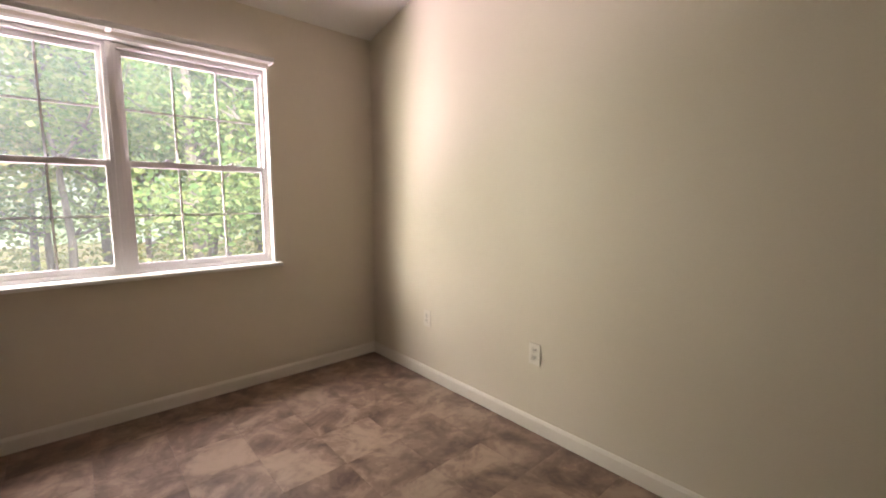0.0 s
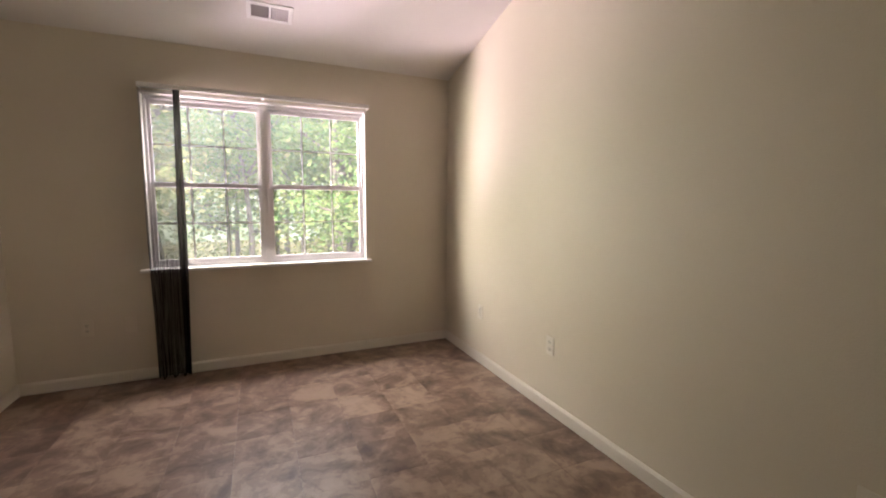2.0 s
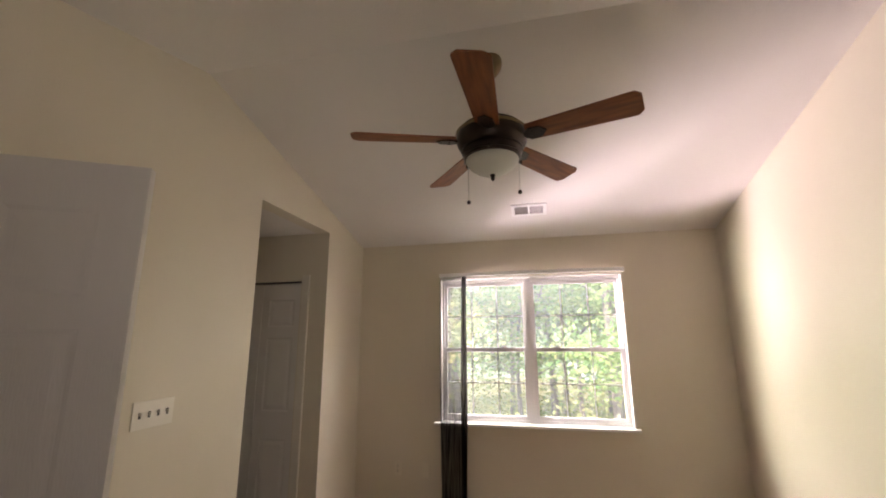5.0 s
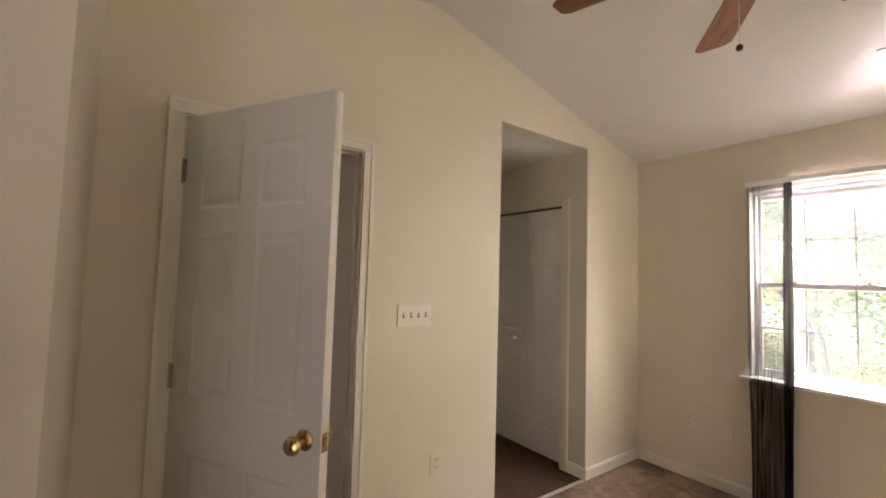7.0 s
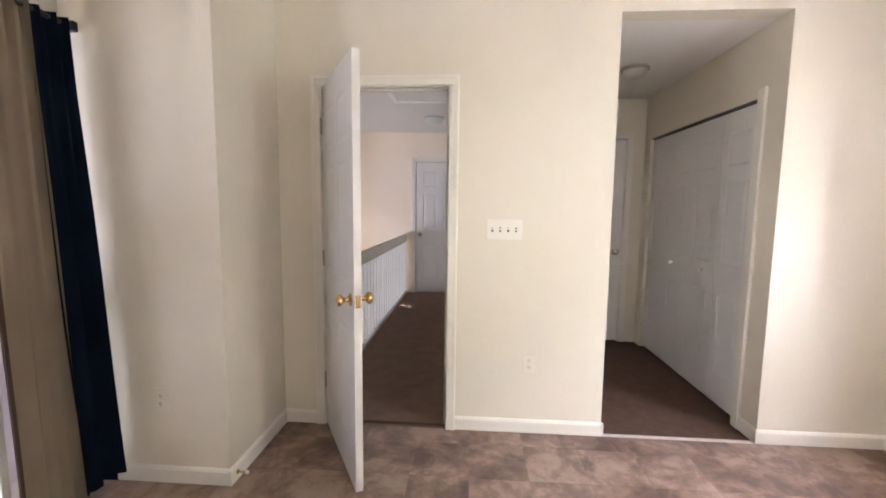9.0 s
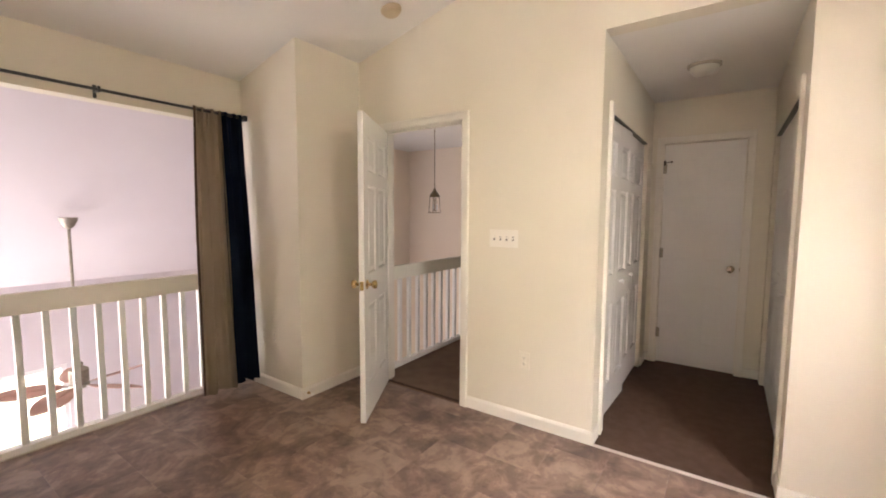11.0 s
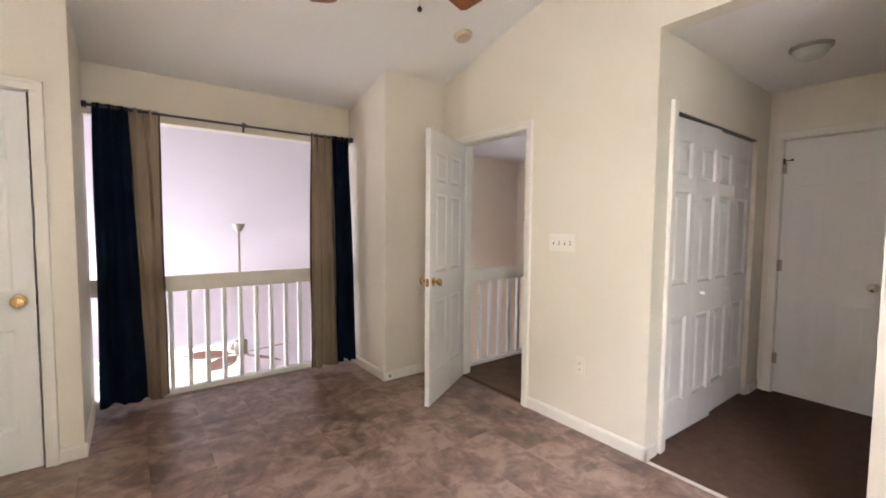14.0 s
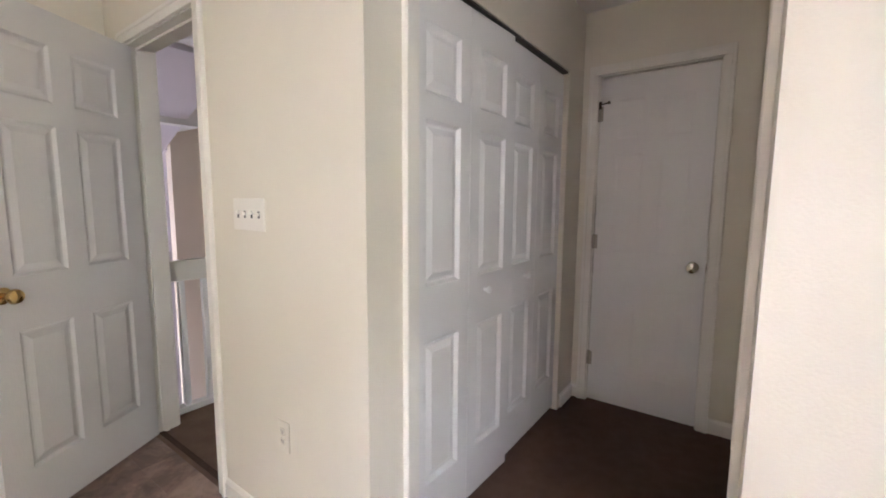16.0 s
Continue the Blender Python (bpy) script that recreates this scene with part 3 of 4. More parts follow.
# ---- doors ----
def panel_face(bm, w, h, y, out, panels, deep=1.0):
    """One face of a panel door in the plane y, with sunk and raised panels."""
    xs = sorted({0.0, w, *(v for p in panels for v in (p[0], p[2]))})
    zs = sorted({0.0, h, *(v for p in panels for v in (p[1], p[3]))})

    def quad(a, b, c, d):
        bm.faces.new([bm.verts.new(p) for p in (a, b, c, d)])
    for x0, x1 in zip(xs, xs[1:]):
        for z0, z1 in zip(zs, zs[1:]):
            if not any(p[0] <= x0 and x1 <= p[2] and p[1] <= z0 and z1 <= p[3] for p in panels):
                quad((x0, y, z0), (x1, y, z0), (x1, y, z1), (x0, y, z1))
    for x0, z0, x1, z1 in panels:
        rings = [(0.0, 0.0), (0.012, 0.011), (0.021, 0.011), (0.044, 0.003)]
        rects = []
        for ins, dep in rings:
            yy = y - out * dep * deep
            rects.append([(x0 + ins, yy, z0 + ins), (x1 - ins, yy, z0 + ins), (x1 - ins, yy, z1 - ins), (x0 + ins, yy, z1 - ins)])
        for a, b in zip(rects, rects[1:]):
            for i in range(4):
                quad(a[i], a[(i + 1) % 4], b[(i + 1) % 4], b[i])
        quad(*rects[-1])


def panel_door(w, h, t, panels, s=1, deep=1.0, back=None):
    """Door slab: x 0..w, room face at y=0 with its normal along s, z 0..h, panelled on both faces."""
    bm = bmesh.new()
    panel_face(bm, w, h, 0.0, s, panels, deep)
    panel_face(bm, w, h, -t * s, -s, panels, deep if back is None else back)
    for a, b in (((0, 0), (w, 0)), ((w, 0), (w, h)), ((w, h), (0, h)), ((0, h), (0, 0))):
        bm.faces.new([bm.verts.new(p) for p in ((a[0], 0, a[1]), (b[0], 0, b[1]), (b[0], -t * s, b[1]), (a[0], -t * s, a[1]))])
    bmesh.ops.remove_doubles(bm, verts=bm.verts[:], dist=0.0002)
    bmesh.ops.recalc_face_normals(bm, faces=bm.faces[:])
    return bm


def panel_rows(cols, h):
    f = h / 2.03
    return [(a, z0 * f, b, z1 * f) for a, b in cols for z0, z1 in ((0.215, 0.775), (0.985, 1.575), (1.665, 1.895))]


def knob_bm(side):
    bm = bmesh.new()
    m = pose(0, 0, 0, -90 * side, 0, 0)
    lathe(bm, [(0.032, 0.0), (0.032, 0.004), (0.024, 0.009), (0.012, 0.012), (0.011, 0.030), (0.018, 0.036), (0.027, 0.044), (0.029, 0.054), (0.025, 0.064), (0.012, 0.069), (0.0, 0.070)], 28, m)
    return bm


def hinge_bm():
    bm = bmesh.new()
    tube(bm, (0, 0, -0.045), (0, 0, 0.045), 0.0065, 10)
    tube(bm, (0, 0, 0.045), (0, 0, 0.05), 0.0045, 8)
    box(bm, 0.0, -0.001, -0.044, 0.022, 0.001, 0.044)
    box(bm, -0.016, -0.001, -0.044, 0.0, 0.001, 0.044)
    return bm


def hung_door(name, label, at, w, h, cols, s=-1, t=0.035, knob_mat=None, stop=False, deep=0.5):
    """A hinged door at its hinge: x along the leaf, room face at y=0, its normal along s."""
    d = thing(name, label, "door", at, kind="structure")
    part("leaf", panel_door(w, h, t, panel_rows(cols, h), s, deep, 0.8), M_DOOR, d, at=pose(0, 0, 0.012))
    kx = w - 0.062
    metal = knob_mat or M_BRASS
    part("knob", knob_bm(s), metal, d, "nickel knob" if knob_mat else "polished brass knob", True, pose(kx, 0, 0.935))
    part("knob", knob_bm(-s), metal, d, "nickel knob" if knob_mat else "polished brass knob", True, pose(kx, -t * s, 0.935))
    m = -t * s / 2
    part("latch_plate", boxes((w, m - 0.012, 0.905, w + 0.0012, m + 0.012, 0.962), (w, m - 0.006, 0.925, w + 0.006, m + 0.006, 0.945)), metal, d, "small latch plate")
    for z in (0.29, 1.05, 1.83):
        part("hinge", hinge_bm(), M_HINGE, d, "dull metal hinge", at=pose(-0.002, 0.005 * s, z))
    if stop:
        bm = bmesh.new()
        tube(bm, (0.0, 0.010 * s, 1.885), (0.055, 0.045 * s, 1.885), 0.0045, 8)
        tube(bm, (0.055, 0.045 * s, 1.885), (0.064, 0.05 * s, 1.885), 0.009, 10)
        tube(bm, (0.0, 0.006 * s, 1.86), (0.0, 0.006 * s, 1.905), 0.009, 10)
        part("hinge_stop", bm, M_BRONZE, d, "dark hinge-pin door stop")
    return d


def two(w):
    return [(0.105, w / 2 - 0.045), (w / 2 + 0.045, w - 0.105)]


# the bedroom door stands open into the room
hung_door("door_1", "white six-panel door standing open into the room", pose(0.006, DJ_S + 0.003, 0, 0, 0, 30.0), 0.722, 2.03, two(0.722), deep=0.22)
hung_door("door_2", "narrow closed white panelled closet door", pose(CD1 - 0.004, CLO_Y + 0.004, 0, 0, 0, 180), CD1 - CD0 - 0.008, 2.016, [(0.085, CD1 - CD0 - 0.09)], deep=0.4)
hung_door("door_3", "closed white six-panel door at the alcove's end", pose(ALC_X - 0.004, BD0 + 0.005, 0, 0, 0, 90), BD1 - BD0 - 0.010, 2.026, two(BD1 - BD0 - 0.010), stop=True, deep=0.2, knob_mat=M_SATIN)
hung_door("door_4", "closed white panelled door at the hallway's end", pose(-4.054, -0.053, 0, 0, 0, -90), 0.734, 2.03, two(0.734), s=1)


# ---- bifold closet doors ----
def bifold(name, label, x0, x1, y, s, out, deep=1.0):
    """Two folding pairs across x0..x1 (x1 < x0) in the plane y, facing s along y; out: how far the first pair's middle stands proud."""
    d = thing(name, label, "door", pose(0, 0, 0), kind="structure")
    n, wd = 4, abs(x1 - x0) / 4
    w, h, t = wd - 0.002, 1.998, 0.030
    fold = [0.0, out * 0.5, out, 0.0, 0.0]
    for i in range(n):
        a = Vector((x0 - wd * i, y + s * (fold[i] if i != 2 else 0.0), 0))
        b = Vector((x0 - wd * (i + 1), y + s * (fold[i + 1] if i < 2 else 0.0), 0))
        ang = math.degrees(math.atan2(b.y - a.y, b.x - a.x))
        leaf = part("bifold_leaf", panel_door(w, h, t, panel_rows([(0.067, w - 0.065)], h), -s, deep), M_DOOR, d, at=pose(a.x - 0.001, a.y, 0.02, 0, 0, ang))
        if i in (1, 2):
            bm = bmesh.new()
            lathe(bm, [(0.009, 0), (0.008, 0.012), (0.015, 0.018), (0.016, 0.026), (0.010, 0.031), (0, 0.032)], 18, pose(0, 0, 0, 90 * s, 0, 0))
            part("knob", bm, M_PLATE, leaf, "small white wooden knob", True, pose(w * (0.36 if i == 1 else 0.64), 0, 0.90))
    part("track", boxes((x1, y - 0.024, 2.026, x0, y + 0.024, 2.0345)), M_TRACK, d, "dark metal sliding track")
    return d


bifold("door_5", "white panelled bifold closet doors in the alcove", -0.237, -1.598, ALC_S - 0.030, 1, 0.024, 1.3)
bifold("door_6", "white panelled bifold closet doors facing the others", -0.237, -1.733, ALC_N + 0.030, -1, 0.0, 0.3)


def bifold_casing(name, x0, x1, y, s):
    rows = []
    a, b = (y, y + 0.016) if s > 0 else (y - 0.016, y)
    rows.append((x0, a, 0, x0 + 0.066, b, 2.082))
    rows.append((x0 + 0.050, min(a, b) - 0.002, 0, x0 + 0.064, max(a, b) + 0.005, 2.080))
    bm = boxes(*rows, bevel=0.002)
    return structure(name, bm, M_BASE, "white trim board beside the bifold doors", "door trim")


bifold_casing("trim_bifold_south", -0.220, -1.6, ALC_S, 1)
bifold_casing("trim_bifold_north", -0.220, -1.735, ALC_N, -1)

structure("trim_threshold", boxes((-0.022, ALC_S + 0.002, 0.0, 0.008, ALC_N - 0.002, 0.004), bevel=0.0015), M_STRIP, "worn metal strip between carpet and vinyl", "threshold")
structure("trim_threshold_door", boxes((-0.050, DJ_S, 0.0, -0.022, DJ_N, 0.005), bevel=0.0015), M_LINING, "dark brown metal strip under the door", "threshold")


# ---- twin window ----
def window_unit(parent, x0, x1):
    z0, z1, ym = W_Z0 + 0.01, W_Z1 - 0.012, 1.452
    yi = YN + 0.062
    part("window_frame", boxes((x0, yi, z0, x0 + 0.018, yi + 0.06, z1), (x1 - 0.018, yi, z0, x1, yi + 0.06, z1), (x0 + 0.018, yi, z1 - 0.024, x1 - 0.018, yi + 0.06, z1),
                               (x0 + 0.018, yi, z0, x1 - 0.018, yi + 0.06, z0 + 0.024), bevel=0.002), M_VINYLW, parent)
    for nm, a, b, yy in (("lower_sash", z0 + 0.022, ym + 0.018, yi + 0.006), ("upper_sash", ym - 0.018, z1 - 0.022, yi + 0.034)):
        l, r, st = x0 + 0.016, x1 - 0.016, 0.024
        sash = part(nm, boxes((l, yy, a, l + st, yy + 0.024, b), (r - st, yy, a, r, yy + 0.024, b), (l + st, yy, b - 0.034, r - st, yy + 0.024, b), (l + st, yy, a, r - st, yy + 0.024, a + 0.034), bevel=0.003), M_VINYLW, parent)
        gx0, gx1, gz0, gz1 = l + st, r - st, a + 0.034, b - 0.034
        gx, gz = (gx1 - gx0) / 3, (gz1 - gz0) / 2
        for i in (1, 2):
            part("muntin", boxes((gx0 + gx * i - 0.005, yy + 0.007, gz0, gx0 + gx * i + 0.005, yy + 0.017, gz1)), M_VINYLW, sash)
        part("muntin", boxes((gx0, yy + 0.0065, gz0 + gz - 0.005, gx1, yy + 0.0175, gz0 + gz + 0.005)), M_VINYLW, sash)
        p = part("pane", boxes((gx0 - 0.004, yy + 0.010, gz0 - 0.004, gx1 + 0.004, yy + 0.014, gz1 + 0.004)), M_GLASS, sash)
        p.visible_shadow = False
        if nm == "lower_sash":
            for fx in (0.27, 0.73):
                c = l + (r - l) * fx
                bm = boxes((c - 0.028, yy - 0.002, b, c + 0.028, yy + 0.022, b + 0.006), bevel=0.002)
                tube(bm, (c, yy + 0.01, b + 0.004), (c, yy + 0.01, b + 0.016), 0.012, 14)
                box(bm, c - 0.004, yy - 0.012, b + 0.012, c + 0.034, yy + 0.006, b + 0.018, 0.002)
                part("sash_lock", bm, M_VINYLW, sash, "white cam sash lock")


win = thing("window_1", "white twin double-hung window with grilles over trees", "window", pose(0, 0, 0), kind="structure")
WM = (W_X0 + W_X1) / 2
window_unit(win, W_X0 + 0.006, WM - 0.015)
window_unit(win, WM + 0.015, W_X1 - 0.006)
part("mullion", boxes((WM - 0.015, YN + 0.050, W_Z0, WM + 0.015, YN + 0.13, W_Z1 - 0.002), bevel=0.002), M_VINYLW, win)
part("window_sill", boxes((W_X0 - 0.055, YN - 0.055, W_Z0 - 0.012, W_X1 + 0.035, YN + 0.07, W_Z0 + 0.010), bevel=0.004), M_TRIM, win, "white painted sill board")
part("reveal", boxes((W_X1 - 0.006, YN - 0.001, W_Z0 + 0.010, W_X1 + 0.006, YN + 0.14, W_Z1), (W_X0 - 0.006, YN - 0.001, W_Z0 + 0.010, W_X0 + 0.006, YN + 0.14, W_Z1), (W_X0 + 0.006, YN - 0.001, W_Z1 - 0.010, W_X1 - 0.006, YN + 0.14, W_Z1 + 0.004)), M_TRIM, win, "white painted window return")

# curtain rod and sheer
rod = thing("curtain_rod", "flat white double curtain rod over the window", "curtain rod", pose(0, 0, 0))
RY, RZ = YN - 0.10, 2.128
part("bar", boxes((W_X0 + 0.01, RY, RZ - 0.016, W_X1 + 0.014, RY + 0.008, RZ + 0.016), bevel=0.003), M_PLATE, rod)
part("bar", boxes((W_X0 + 0.01, RY + 0.05, RZ - 0.012, W_X1 + 0.014, RY + 0.057, RZ + 0.012), bevel=0.003), M_PLATE, rod)
for x in (W_X0 + 0.01, W_X1 + 0.007):
    part("return", boxes((x, RY + 0.008, RZ - 0.014, x + 0.007, YN, RZ + 0.014), bevel=0.002), M_PLATE, rod)
part("bracket", boxes((WM - 0.012, RY + 0.008, RZ - 0.01, WM + 0.012, YN, RZ + 0.02), bevel=0.002), M_PLATE, rod)


def curtain(name, label, x0, x1, y, z0, z1, folds, amp, material, x0b=None, x1b=None, thick=0.0, seed=1, drift=0.0, group="curtains over the railing", edge=None):
    """Hanging cloth: top from x0 to x1, bottom from x0b to x1b."""
    rng = random.Random(seed)
    x0b, x1b = x0 if x0b is None else x0b, x1 if x1b is None else x1b
    nu, nv = folds * 10, 26
    ph, ph2 = rng.random() * 6, rng.random() * 6
    jit = [rng.uniform(-0.35, 0.35) for _ in range(folds + 3)]
    bm = bmesh.new()
    grid = []
    for j in range(nv + 1):
        v = j / nv
        row = []
        for i in range(nu + 1):
            u = i / nu
            k = u * folds
            a = amp * (0.50 + 0.50 * v) * (1 + 0.3 * math.sin(ph + 2.3 * u * folds * 0.37))
            yy = a * math.sin(2 * math.pi * k + jit[int(k)] + ph) + 0.3 * a * math.sin(4.3 * math.pi * k + ph2 + 1.5 * v)
            if v < 0.16:
                yy += 0.010 * (1 - v / 0.16) * math.sin(2 * math.pi * k * 3 + ph2)
            xx = (x0 + (x1 - x0) * u) * (1 - v) + (x0b + (x1b - x0b) * u) * v + 0.004 * math.sin(7 * v + 9 * u + ph)
            zz = z1 + (z0 - z1) * v - (0.012 * math.sin(2 * math.pi * k * 0.5 + ph2) if j == nv else 0)
            row.append(bm.verts.new((xx, y + yy + drift * v, zz)))
        grid.append(row)
    for a, b in zip(grid, grid[1:]):
        for i in range(nu):
            bm.faces.new((a[i], a[i + 1], b[i + 1], b[i]))
    line = [[row[0].co.copy() for row in grid], [row[-1].co.copy() for row in grid]]
    if thick:
        bmesh.ops.solidify(bm, geom=bm.faces[:], thickness=thick)
    ob = link(name, bm, material, True)
    tagged(ob, label, "curtain", group)
    if edge is not None:
        hem = bmesh.new()
        out = 0.011 if edge == 1 else -0.011
        cols = []
        for j, row in enumerate(line[edge]):
            w = out * (0.5 + 0.5 * math.sin(2.2 * j / nv + 0.4))
            cols.append([hem.verts.new(row + Vector((dx, dy, 0))) for dx, dy in ((-out * 0.3, 0.004), (w, 0.002), (w, -0.008), (-out * 0.3, -0.006))])
        for a, b in zip(cols, cols[1:]):
            for i in range(4):
                hem.faces.new((a[i], a[(i + 1) % 4], b[(i + 1) % 4], b[i]))
        part("lining_edge", hem, M_LINING, ob, "dark brown folded lining edge", True)
    return ob


curtain("sheer_curtain", "sheer dark brown curtain gathered at the window's end", 0.802, 1.060, RY + 0.030, 0.02, 2.138, 7, 0.020, M_SHEER, 0.812, 1.030, seed=3, group="sheers at the window")

curtain("sheer_curtain", "sheer dark brown curtain edge folded into a dense strip", 1.012, 1.064, RY + 0.020, 0.02, 2.138, 3, 0.012, M_SHEEREDGE, 0.988, 1.036, seed=4, group="sheers at the window")

# ---- railing to the living room, with its curtains ----
def railing(name, label, x0, x1, y, phase, step):
    r = thing(name, label, "railing", pose(0, 0, 0))
    part("cap", boxes((x0, y - 0.020, 0.812, x1, y + 0.018, 0.936), bevel=0.004), M_RAIL, r, "wide cream painted top rail")
    part("bottom_rail", boxes((x0, y - 0.030, 0.0, x1, y + 0.030, 0.040), bevel=0.004), M_TRIM, r, "white painted bottom rail")
    me = None
    k = math.ceil((x0 + 0.02 - phase) / step)
    while phase + k * step < x1 - 0.02:
        x = phase + k * step
        if me is None:
            b = part("baluster", boxes((-0.0165, -0.0165, 0.040, 0.0165, 0.0165, 0.812), bevel=0.002), M_TRIM, r, at=pose(x, y, 0))
            me = b.data
        else:
            b = new("baluster", me)
            b.parent = r
            b.matrix_basis = pose(x, y, 0)
        k += 1
    return r


railing("railing", "cream railing with square white balusters over the living room", BUMP_X + 0.001, CLO_X - 0.001, RAIL_Y - 0.045, 1.975, 0.1255)
railing("hall_railing", "cream railing with square white balusters along the hallway", -4.04, -0.125, -0.955, -0.370, 0.132)

crod = thing("black_curtain_rod", "thin black curtain rod over the railing", "curtain rod", pose(0, 0, 0))
CY, CZ = RAIL_Y + 0.075, 2.148
bm = bmesh.new()
tube(bm, (BUMP_X + 0.006, CY, CZ), (CLO_X - 0.006, CY, CZ), 0.0095, 14)
part("pole", bm, M_BLACK, crod, smooth=True)
for x in (BUMP_X + 0.016, CLO_X - 0.016):
    part("finial", boxes((x - 0.014, CY - 0.022, CZ - 0.022, x + 0.014, CY + 0.022, CZ + 0.022), bevel=0.004), M_BLACK, crod)
for x in (1.56,):
    bm = boxes((x - 0.009, RAIL_Y + 0.001, CZ - 0.04, x + 0.009, RAIL_Y + 0.006, CZ + 0.04))
    tube(bm, (x, RAIL_Y + 0.004, CZ - 0.004), (x, CY - 0.002, CZ - 0.004), 0.006, 10)
    box(bm, x - 0.007, CY - 0.015, CZ - 0.016, x + 0.007, CY + 0.015, CZ + 0.02, 0.002)
    part("bracket", bm, M_BLACK, crod)
curtain("navy_curtain", "navy blue curtain panel gathered by the closet wall", 2.325, 2.525, CY, 0.035, 2.168, 3, 0.030, M_NAVY, 2.255, 2.545, 0.003, 5)
curtain("tan_curtain", "tan curtain panel gathered beside the navy one", 2.150, 2.330, CY, 0.025, 2.168, 2, 0.030, M_TAN, 2.140, 2.265, 0.003, 6, edge=0)
curtain("tan_curtain", "tan curtain panel gathered at the railing's other end", 0.825, 1.015, CY, 0.030, 2.168, 3, 0.024, M_TAN, 0.805, 1.045, 0.003, 7, 0.05, edge=1)
curtain("navy_curtain", "navy blue curtain panel gathered by the chase wall", 0.662, 0.838, CY, 0.060, 2.168, 3, 0.030, M_NAVY, 0.640, 0.822, 0.003, 8, 0.085)


# ---- ceiling fan ----
def blade_bm(r0, r1, w0, w1):
    bm = bmesh.new()
    pts = [(r0, -w0), (r1 - 0.030, -w1), (r1 - 0.022, -w1 * 0.97), (r1 - 0.003, -w1 * 0.70), (r1, -w1 * 0.6), (r1, w1 * 0.6), (r1 - 0.003, w1 * 0.70), (r1 - 0.022, w1 * 0.97), (r1 - 0.030, w1), (r0, w0), (r0 - 0.012, 0)]
    prism(bm, pts, -0.003, 0.003, "z")
    return bm


def arm_bm():
    bm = bmesh.new()
    box(bm, 0.12, -0.012, -0.012, 0.185, 0.012, 0.004, 0.003)
    prism(bm, [(0.17, -0.018), (0.20, -0.040), (0.25, -0.034), (0.275, 0.0), (0.25, 0.034), (0.20, 0.040), (0.17, 0.018)], -0.010, -0.004, "z")
    for x, y in ((0.21, 0.018), (0.21, -0.018), (0.25, 0.0)):
        lathe(bm, [(0.005, -0.014), (0.005, -0.010)], 8, Matrix.Translation((x, y, 0)))
    return bm


